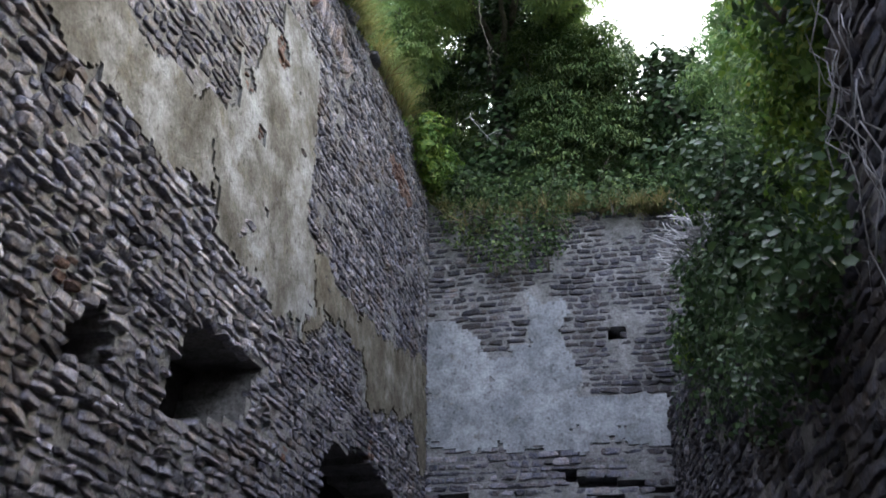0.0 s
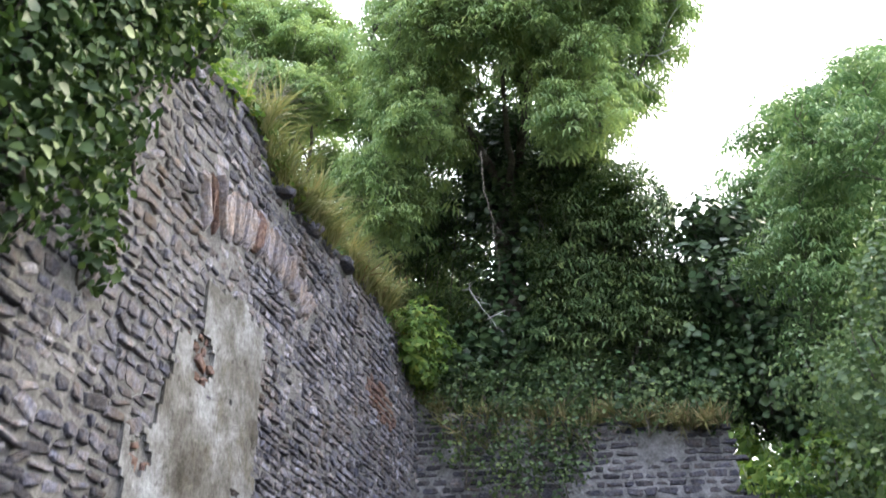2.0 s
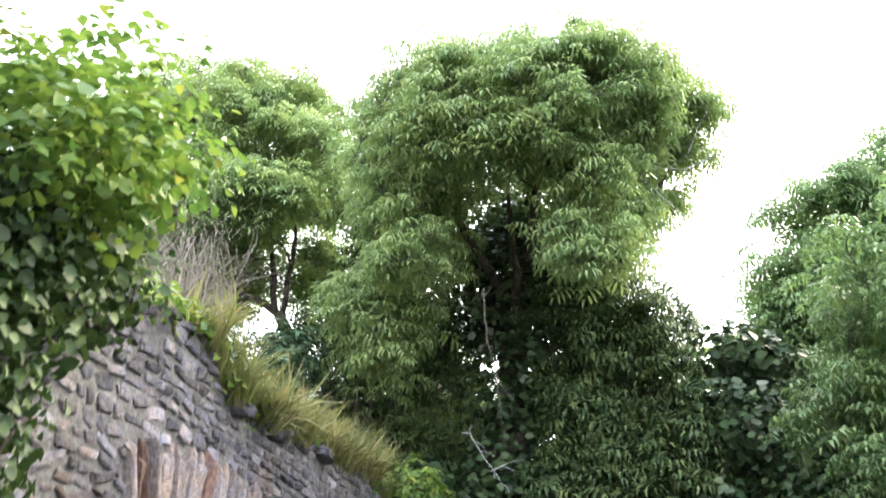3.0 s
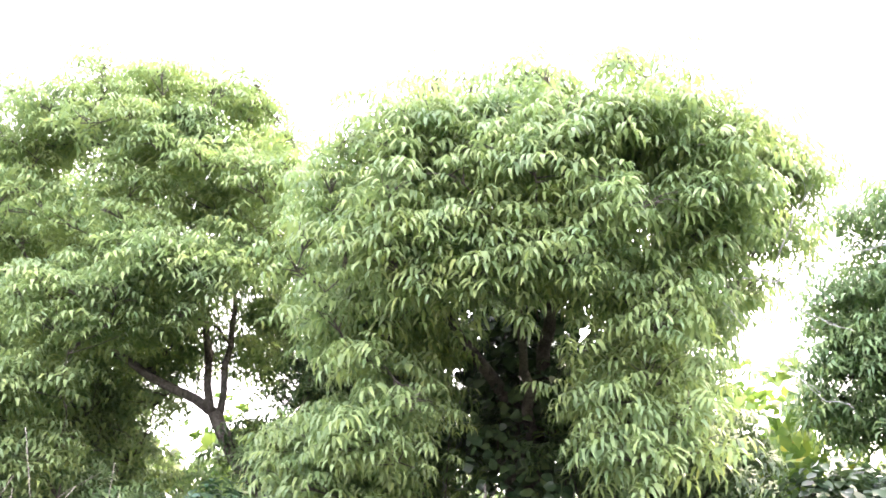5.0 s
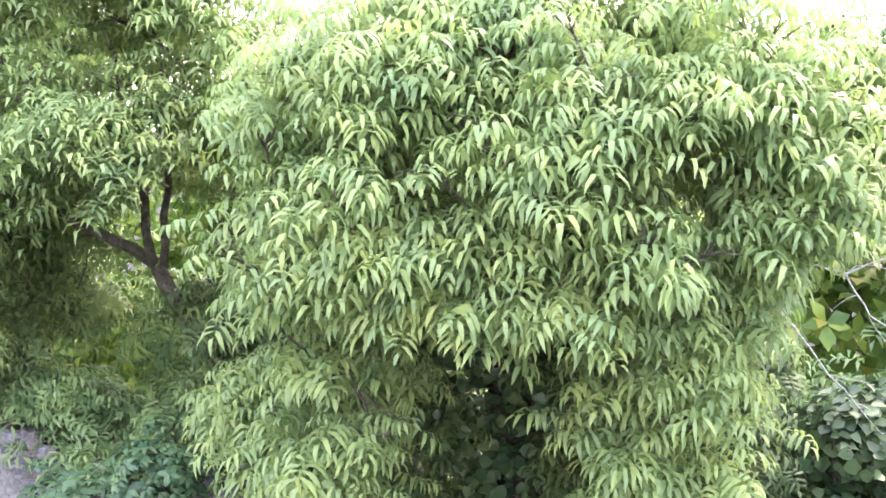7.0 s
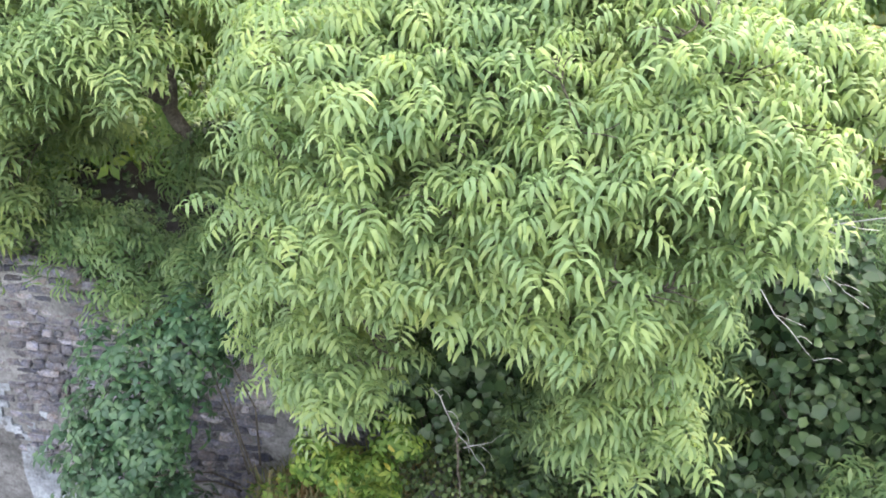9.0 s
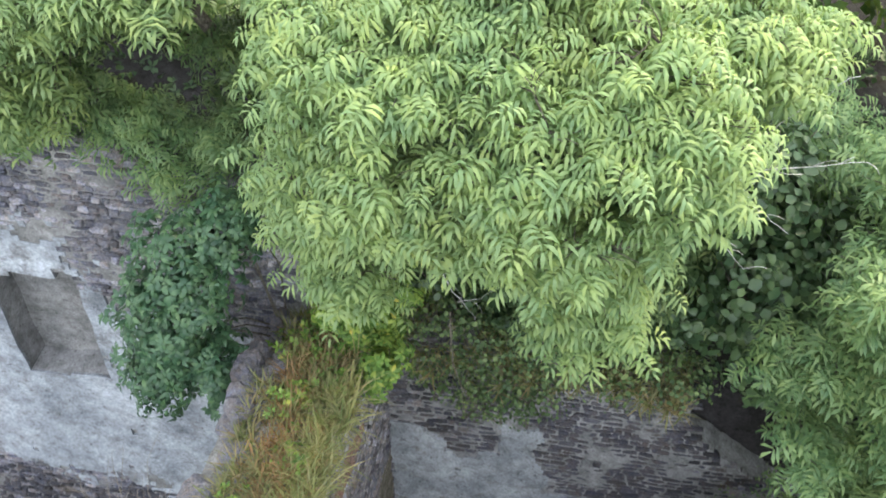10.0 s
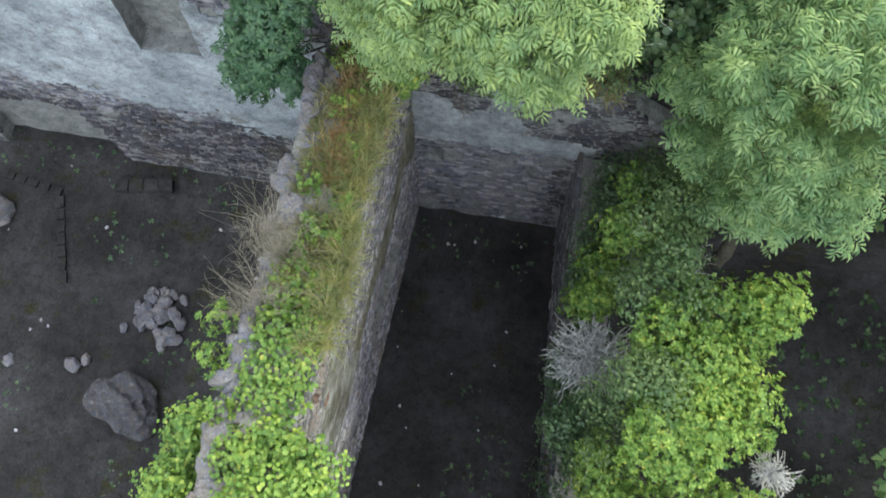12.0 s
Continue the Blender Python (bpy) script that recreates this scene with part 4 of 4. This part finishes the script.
low = [(x, y, z, q.uniform(0.3, 0.55), q.uniform(0.3, 0.55), q.uniform(0.3, 0.55)) for x, y, z in [(q.uniform(4.5, 5.2), q.uniform(12.6, 14.8), q.uniform(4.2, 5.9)) for _ in range(22)] + [(q.uniform(4.3, 4.65), q.uniform(10.0, 11.3), q.uniform(4.3, 5.3)) for _ in range(10)] + [(q.uniform(4.1, 5.2), q.uniform(14.2, 15.1), q.uniform(4.9, 6.0)) for _ in range(12)] + [(q.uniform(4.3, 4.8), q.uniform(12.0, 14.0), q.uniform(3.6, 5.6)) for _ in range(14)] + [(q.uniform(4.5, 5.0), q.uniform(9.8, 13.5), q.uniform(3.6, 4.9)) for _ in range(22)] + [(q.uniform(4.4, 5.2), q.uniform(8.9, 9.8), q.uniform(4.4, 6.0)) for _ in range(24)]
       + [(q.uniform(4.6, 5.3), y, RIGHT_TOP(y) + q.uniform(-0.3, 0.4)) for y in np.arange(5.3, 10.5, 0.2)]]
shrub("wall_ivy", "dark tangled ivy hanging over the east wall", low, IVY, M_IVY, 100, 66, (0.45, 0.8), 0.3, category="ivy")

screen = [(q.uniform(-3.2, 0.4), q.uniform(17.2, 19.5), q.uniform(9.4, 13.0), q.uniform(0.5, 0.9), 0.6, q.uniform(0.4, 0.7)) for _ in range(34)]
screen += [(q.uniform(3.6, 6.2), q.uniform(17.0, 19), q.uniform(9.4, 12.0), q.uniform(0.5, 0.9), 0.6, q.uniform(0.4, 0.7)) for _ in range(20)]
shrub("undergrowth_thicket", "thicket of young trees behind the end wall", screen, PIN_FAR, M_FEATHER, 11, 57, (0.8, 1.2), 1.0)

# ---- loose stones, dry plants and small things ----
def lump(r, sx, sy, sz, rough=0.22, subdiv=2):
    """A broken rock resting on z = 0."""
    bm = bmesh.new()
    bmesh.ops.create_icosphere(bm, subdivisions=subdiv, radius=1)
    k = r.uniform(0, 50)
    for v in bm.verts:
        n = v.co.normalized()
        f = 1 + rough * noise.noise(n * 1.6 + Vector((k, 0, 0))) * 2 + rough * 0.5 * noise.noise(n * 4.3 + Vector((0, k, 0)))
        v.co = Vector((n.x * sx, n.y * sy, n.z * sz)) * f
    low = min(v.co.z for v in bm.verts) * 0.6
    for v in bm.verts:
        v.co.z = max(v.co.z, low) - low
    me = bpy.data.meshes.new("rock")
    bm.to_mesh(me)
    bm.free()
    return me


r = random.Random(71)
M_PALE = stone_mat("pale_rubble", (0.36, 0.37, 0.39), (0.52, 0.53, 0.555), (0.68, 0.69, 0.71), 0.4)
M_ROCK = stone_mat("dark_rock", (0.06, 0.063, 0.07), (0.10, 0.104, 0.115), (0.17, 0.175, 0.19), 0.35)
boulder = link("boulder", lump(r, 0.9, 0.68, 0.5, 0.2, 4), M_ROCK)
boulder.matrix_world = pose(-6.2, 8.2, -0.02, 0, 0, -15)
tagged(boulder, "large grey fallen block on the earth floor", "boulder")
shapes = [lump(r, 0.16, 0.12, 0.1) for _ in range(6)]
for k in range(46):
    a, d = r.uniform(0, 6.28), 0.75 * r.random() ** 0.6
    o = link("rubble_stone", shapes[k % 6], M_ROCK)
    o.matrix_world = pose(-6.0 + d * math.cos(a), 10.7 + 1.1 * d * math.sin(a), 0.24 * max(0, 0.75 - d), r.uniform(-20, 20), r.uniform(-20, 20), r.uniform(0, 360))
    o.scale = [r.uniform(0.7, 1.4)] * 3
    tagged(o, "grey broken stone in a heap on the floor", "stone", "heap of rubble in the neighbouring room")
small = [lump(r, 0.06, 0.05, 0.03, 0.2, 1) for _ in range(5)]
spots = [(1.21, 14.4), (1.75, 14.6), (3.0, 14.75), (0.35, 11.3), (1.9, 10.9), (2.9, 9.6)] + [(r.uniform(-11, -2), r.uniform(6, 14.5)) for _ in range(16)] + [(r.uniform(0.5, 3.8), r.uniform(7, 14.8)) for _ in range(7)]
for k, (x, y) in enumerate(spots):
    o = link("pebble", small[k % 5], M_STONE)
    o.matrix_world = pose(x, y, ground_z(x, y), 0, 0, r.uniform(0, 360))
    s = r.uniform(0.4, 1.1)
    o.scale = (s, s, s)
    tagged(o, "small pale stone lying on dark earth", "stone", "pale stones on the floor")
for x, y, s in ((-7.9, 8.95, 1.9), (-9.6, 8.7, 1.5), (-7.6, 9.15, 1.3), (-11.4, 12.6, 4.5), (-11.9, 12.0, 4.0), (-6.9, 10.2, 1.2)):
    o = link("fallen_stone", shapes[int(s * 10) % 6], M_FAR if s > 2 else M_PALE)
    o.matrix_world = pose(x, y, -0.01, 0, 0, s * 77)
    o.scale = (s * 0.8, s * 0.8, s * 0.7)
    tagged(o, "pale fallen stone on the neighbouring room's floor", "stone", "fallen stones")


def kerb(label, a, b, h, w, mat):
    a, b = Vector((*a, 0)), Vector((*b, 0))
    n = max(2, int((b - a).length / 0.35))
    s = (b - a).normalized().cross(Vector((0, 0, 1))) * w / 2
    ob = thing("stone_kerb", label, "kerb")
    for i in range(n):
        p, q = a.lerp(b, i / n + 0.01), a.lerp(b, (i + 1) / n - 0.01)
        z = h * r.uniform(0.85, 1.1)
        V = [p - s, q - s, q + s, p + s]
        V = [v + Vector((r.uniform(-0.02, 0.02), r.uniform(-0.02, 0.02), -0.03)) for v in V] + [v * 1.0 + Vector((r.uniform(-0.02, 0.02), r.uniform(-0.02, 0.02), z)) for v in V]
        link("block", mesh_of("block", V, [(0, 3, 2, 1), (4, 5, 6, 7), (0, 1, 5, 4), (1, 2, 6, 5), (2, 3, 7, 6), (3, 0, 4, 7)]), mat, ob)
    return ob


kerb("low stone ledge along the end wall's foot", (-8.4, 14.0), (-6.8, 14.35), 0.2, 0.35, M_EARTH)
kerb("low stone kerb edging a mossy bed", (-9.8, 13.4), (-8.9, 11.0), 0.1, 0.2, M_EARTH)
kerb("low stone kerb edging a mossy bed", (-11.6, 13.7), (-9.8, 13.5), 0.1, 0.2, M_EARTH)

# rubble along the broken wall tops
for k in range(190):
    y = r.uniform(4.0, 14.9) if k < 110 else r.uniform(9.6, 14.9)
    x = -1.16 + 0.13 * r.gauss(0, 1) if k < 110 else r.uniform(-1.2, 0.05)
    o = link("rubble_stone", shapes[k % 6], M_PALE if k < 110 else M_STONE)
    o.matrix_world = pose(max(-1.34, min(0.0, x)), y, LEFT_TOP(y) - 0.1, r.uniform(-15, 15), r.uniform(-15, 15), r.uniform(0, 360))
    s = r.uniform(0.7, 1.7) if k < 110 else r.uniform(0.5, 1.2)
    o.scale = (s, s, s * 0.8)
    tagged(o, "loose pale stone on the broken wall top", "stone", "loose stones on the dividing wall")
for k in range(70):
    x = r.uniform(-4.5, -0.2)
    z = FAR_TOP(x) - 0.08
    p = on_far(x, z, r.uniform(0.1, 0.85))
    o = link("rubble_stone", shapes[k % 6], M_PALE if k % 3 else M_STONE)
    o.matrix_world = pose(*p, r.uniform(-15, 15), r.uniform(-15, 15), r.uniform(0, 360))
    s = r.uniform(0.6, 1.5)
    o.scale = (s, s, s)
    tagged(o, "loose stone on the end wall's ragged top", "stone", "loose stones on the end wall")

# grass on the wall top
BLADES = [tuft(9, 0.36, 0.014, 78, 25, 0.6, 3, r) for _ in range(5)]
g = np.random.default_rng(81)
n = 900
P = np.stack([g.uniform(-1.1, 0.02, n), g.uniform(9.6, 15.2, n), np.zeros(n)], 1)
keep = np.array([wob(x, y, 1.6, 90) > -0.12 for x, y, z in P])
P = P[keep]
P[:, 2] = [LEFT_TOP(y) - 0.06 for y in P[:, 1]]
tagged(scatter("wall_grass", BLADES, P, g.normal(size=P.shape) * 0.25 + np.array([0.15, 0, 1]), g.uniform(0.6, 1.3, len(P)), M_GRASS, None, seed=82), "dry yellow-green grass along the wall top", "grass", kind="stuff")
TALL = [tuft(8, 0.75, 0.012, 86, 48, 0.7, 3, r) for _ in range(5)]
n = 140
P = np.stack([g.uniform(-0.7, 0.06, n), g.uniform(10.2, 14.2, n), np.zeros(n)], 1)
P[:, 2] = [LEFT_TOP(y) - 0.06 for y in P[:, 1]]
tagged(scatter("tall_grass", TALL, P, g.normal(size=P.shape) * 0.2 + np.array([0.2, 0, 1]), g.uniform(0.45, 0.9, n), M_GRASS, None, seed=87), "tall dry grass seeding on the wall top", "grass", kind="stuff")
FEATHER_GRASS = [tuft(11, 0.8, 0.016, 84, 8, 0.7, 3, r) for _ in range(6)]
n = 240
P = np.stack([g.uniform(-0.24, 0.12, n), g.uniform(8.9, 13.6, n), np.zeros(n)], 1)
P[:, 2] = [LEFT_TOP(y) - 0.08 for y in P[:, 1]]
tagged(scatter("wall_edge_grass", FEATHER_GRASS, P, g.normal(size=P.shape) * 0.22 + np.array([0.28, -0.1, 1]), g.uniform(0.5, 1.0, n), M_GREEN_GRASS, None, seed=88), "long green-yellow grass leaning over the wall edge", "grass", kind="stuff")
n = 260
P = np.stack([g.uniform(-0.8, 0.02, n), g.uniform(11.8, 14.6, n), np.zeros(n)], 1)
P[:, 2] = [LEFT_TOP(y) - 0.04 for y in P[:, 1]]
tagged(scatter("rusty_grass", BLADES, P, g.normal(size=P.shape) * 0.35 + np.array([0.1, 0, 1]), g.uniform(0.6, 1.2, n), M_RUSTY_GRASS, None, seed=89), "rust-brown dried grass on the wall top", "grass", kind="stuff")
n = 420
P = np.stack([g.uniform(-0.2, 4.3, n), g.uniform(15.1, 16.0, n), np.zeros(n)], 1)
P[:, 2] = [FAR_TOP(x) - 0.05 + 0.25 * max(0, wob(x, y, 2, 3)) - (0.5 * q * q if 0.4 < x < 2.4 else 0) for (x, y, z), q in zip(P, g.random(n))]
tagged(scatter("wall_grass", BLADES, P, g.normal(size=P.shape) * 0.4 + np.array([0, -0.5, 0.8]), g.uniform(0.6, 1.3, n), M_GRASS, None, seed=86), "dry grass drooping over the end wall top", "grass", kind="stuff")
weeds = [(x, y, LEFT_TOP(y) + 0.08, 0.3, 0.3, 0.22) for x, y in ((-0.2, 11.6), (-0.6, 11.0), (-0.15, 13.6), (-0.4, 14.2), (-0.1, 14.6), (-0.6, 13.3), (-0.3, 12.6), (0.1, 14.9), (-0.3, 14.9), (-0.7, 14.7), (-0.1, 15.2), (0.2, 14.5), (-0.9, 14.3), (-1.3, 7.6), (-1.6, 8.4), (-1.7, 9.0), (-0.7, 10.6), (-0.2, 10.9), (-0.9, 11.8))]
shrub("wall_weed", "small green weeds rooted on the wall top", weeds, BROAD, M_BRIGHT, 70, 83, (0.5, 0.9), category="weed")
corner = [(r.uniform(-0.5, 0.35), r.uniform(14.0, 15.3), r.uniform(9.6, 10.3), r.uniform(0.22, 0.36), r.uniform(0.22, 0.36), r.uniform(0.2, 0.32)) for _ in range(16)]
shrub("corner_shrub", "green shrub growing where the two walls meet", corner, OVAL, M_BRIGHT, 60, 90, (0.6, 1.0), 0.8, stem=(-0.2, 14.8, 9.4))
n = 1500
P = np.stack([g.uniform(-14, 3.9, n), g.uniform(4, 15.1, n), np.zeros(n)], 1)
P = P[[wob(x, y, 0.45, 95) > 0.16 or y > 14.0 for x, y, z in P]]
P[:, 2] = [ground_z(x, y) for x, y, z in P]
tagged(scatter("floor_weeds", BROAD, P, g.normal(size=P.shape) * 0.3 + np.array([0, 0, 1]), g.uniform(0.35, 0.95, len(P)), M_IVY, None, seed=84), "patches of low dark weeds on the floor", "weeds", kind="stuff")
n = 1500
P = np.stack([g.uniform(5.6, 16, n), g.uniform(-2, 15.2, n), np.zeros(n)], 1)
P[:, 2] = [ground_z(x, y) + 0.1 for x, y, z in P]
tagged(scatter("shade_weeds", BROAD + IVY, P, g.normal(size=P.shape) * 0.5 + np.array([0, 0, 1]), g.uniform(0.8, 1.8, n), M_IVY, None, seed=85), "dark weeds in the shade beside the wall", "weeds", kind="stuff")


def dry_bush(label, at, rad, n, seed, mat=M_TWIG, tall=1.0, w=1.0):
    """A leafless bush of many fine forking twigs."""
    q = random.Random(seed)
    ob = thing("dry_bush", label, "bush")
    o = Vector(at)
    bits = []
    for _ in range(n):
        d = Vector((q.gauss(0, 1), q.gauss(0, 1), abs(q.gauss(0.4 * tall, 0.7)) * tall)).normalized()
        e = o + d * rad * q.uniform(0.7, 1.1)
        pts, rr = limb(o, e, 0.009 * w, 0.003 * w, q, 0.15, 5)
        bits.append(tube(pts, rr, 4))
        for _ in range(5):
            s = pts[q.choice((2, 3, 4))]
            f = s + (d + Vector((q.gauss(0, 0.7), q.gauss(0, 0.7), q.gauss(0, 0.5)))).normalized() * rad * q.uniform(0.2, 0.5)
            bits.append(tube(*limb(s, f, 0.004 * w, 0.002 * w, q, 0.2, 3), 3))
    tagged(joined("twig_mass", bits, mat, ob), kind="stuff")
    return ob


dry_bush("leafless grey bush with fine bare twigs", (4.85, 10.75, 5.4), 0.95, 100, 91, w=4.0)
dry_bush("leafless grey bush among green shrubs", (5.9, 12.9, 6.3), 0.9, 80, 92, w=3.4)
dry_bush("small leafless grey bush in the shade", (8.5, 9.1, 6.6), 0.5, 40, 93, w=2.5)
dry_bush("dry seeding weed on the wall top", (-1.0, 10.4, 9.7), 2.0, 60, 94, M_STRAW, tall=5.0, w=0.85)
dry_bush("dry seeding weed on the wall edge", (-1.45, 9.3, 9.6), 0.45, 30, 95, M_STRAW)
dry_bush("dry seeding weed on the wall edge", (-1.1, 9.5, 9.7), 1.15, 40, 96, M_STRAW, tall=2.2)


def bare_branch(name, label, lines, r0, seed, mat=M_TWIG):
    q = random.Random(seed)
    ob = thing(name, label, "branch")
    for k, pts in enumerate(lines):
        P = []
        for a, b in zip(pts, pts[1:]):
            a, b = Vector(a), Vector(b)
            P += [a.lerp(b, i / 4) + Vector((q.uniform(-1, 1), q.uniform(-1, 1), q.uniform(-1, 1))) * 0.012 for i in range(4)]
        P.append(Vector(pts[-1]))
        w = r0 if k == 0 else r0 * 0.6
        bits = [tube(P, [w * (1 - 0.8 * i / len(P)) for i in range(len(P))], 5)]
        for i in range(2, len(P), 2):
            d = (P[i] - P[i - 1]).normalized() + Vector((q.gauss(0, 0.6), q.gauss(0, 0.4), q.gauss(0, 0.6)))
            bits.append(tube(*limb(P[i], P[i] + d.normalized() * q.uniform(0.1, 0.3), w * 0.4, 0.003, q, 0.2, 3), 4))
        joined("bough", bits, mat, ob)
    return ob


DEAD = [[(2.9, 14.2, 13.9), (3.5, 14.0, 14.02), (3.87, 14.0, 13.96), (4.45, 14.0, 14.17), (4.9, 14.05, 14.25)], [(3.87, 14.0, 13.96), (4.03, 13.95, 13.66), (4.34, 13.9, 13.48)],
        [(3.3, 14.0, 13.9), (3.78, 13.9, 13.25), (4.14, 13.9, 12.86)], [(3.9, 14.1, 14.2), (4.16, 14.0, 14.68), (4.4, 14.0, 14.95)]]
HANG = [[(1.36, 13.3, 12.2), (1.37, 13.2, 12.03), (1.4, 13.2, 11.5), (1.55, 13.2, 10.96), (1.7, 13.2, 10.74)], [(1.52, 13.2, 11.0), (1.56, 13.2, 10.52)]]
STICK = [[(0.7, 15.2, 11.0), (0.82, 15.1, 10.95), (0.97, 15.0, 10.69), (1.24, 15.0, 10.26)], [(1.1, 15.0, 10.4), (1.4, 15.0, 10.53)]]
bare_branch("dead_branch", "bare pale dead branch beside the big tree", DEAD, 0.012, 97)
bare_branch("hanging_branch", "bare brown branch hanging below the big tree", HANG, 0.012, 98, M_BARK)
bare_branch("dead_stick", "pale crooked dead stick above the end wall", STICK, 0.013, 99)
q = random.Random(100)
vine = thing("hanging_vines", "pale dry vines hanging over the broken wall", "vine")
for _ in range(16):
    x, y, z = q.uniform(4.95, 5.1), q.uniform(4.6, 5.6), q.uniform(3.2, 4.6)
    P = [Vector((x + 0.05 * q.gauss(0, 1), y + 0.12 * q.gauss(0, 1), z - 0.16 * i)) for i in range(7)]
    joined("vine", [tube(P, [0.005] * 7, 4)], M_TWIG, vine)

# ---- single stones and bricks, last ----
for k, (name, pts, o, mat, parent) in enumerate(LATE):
    ob = link(name, mesh_of(name, pts, STONE_F), mat, parent)
    ob.location = o
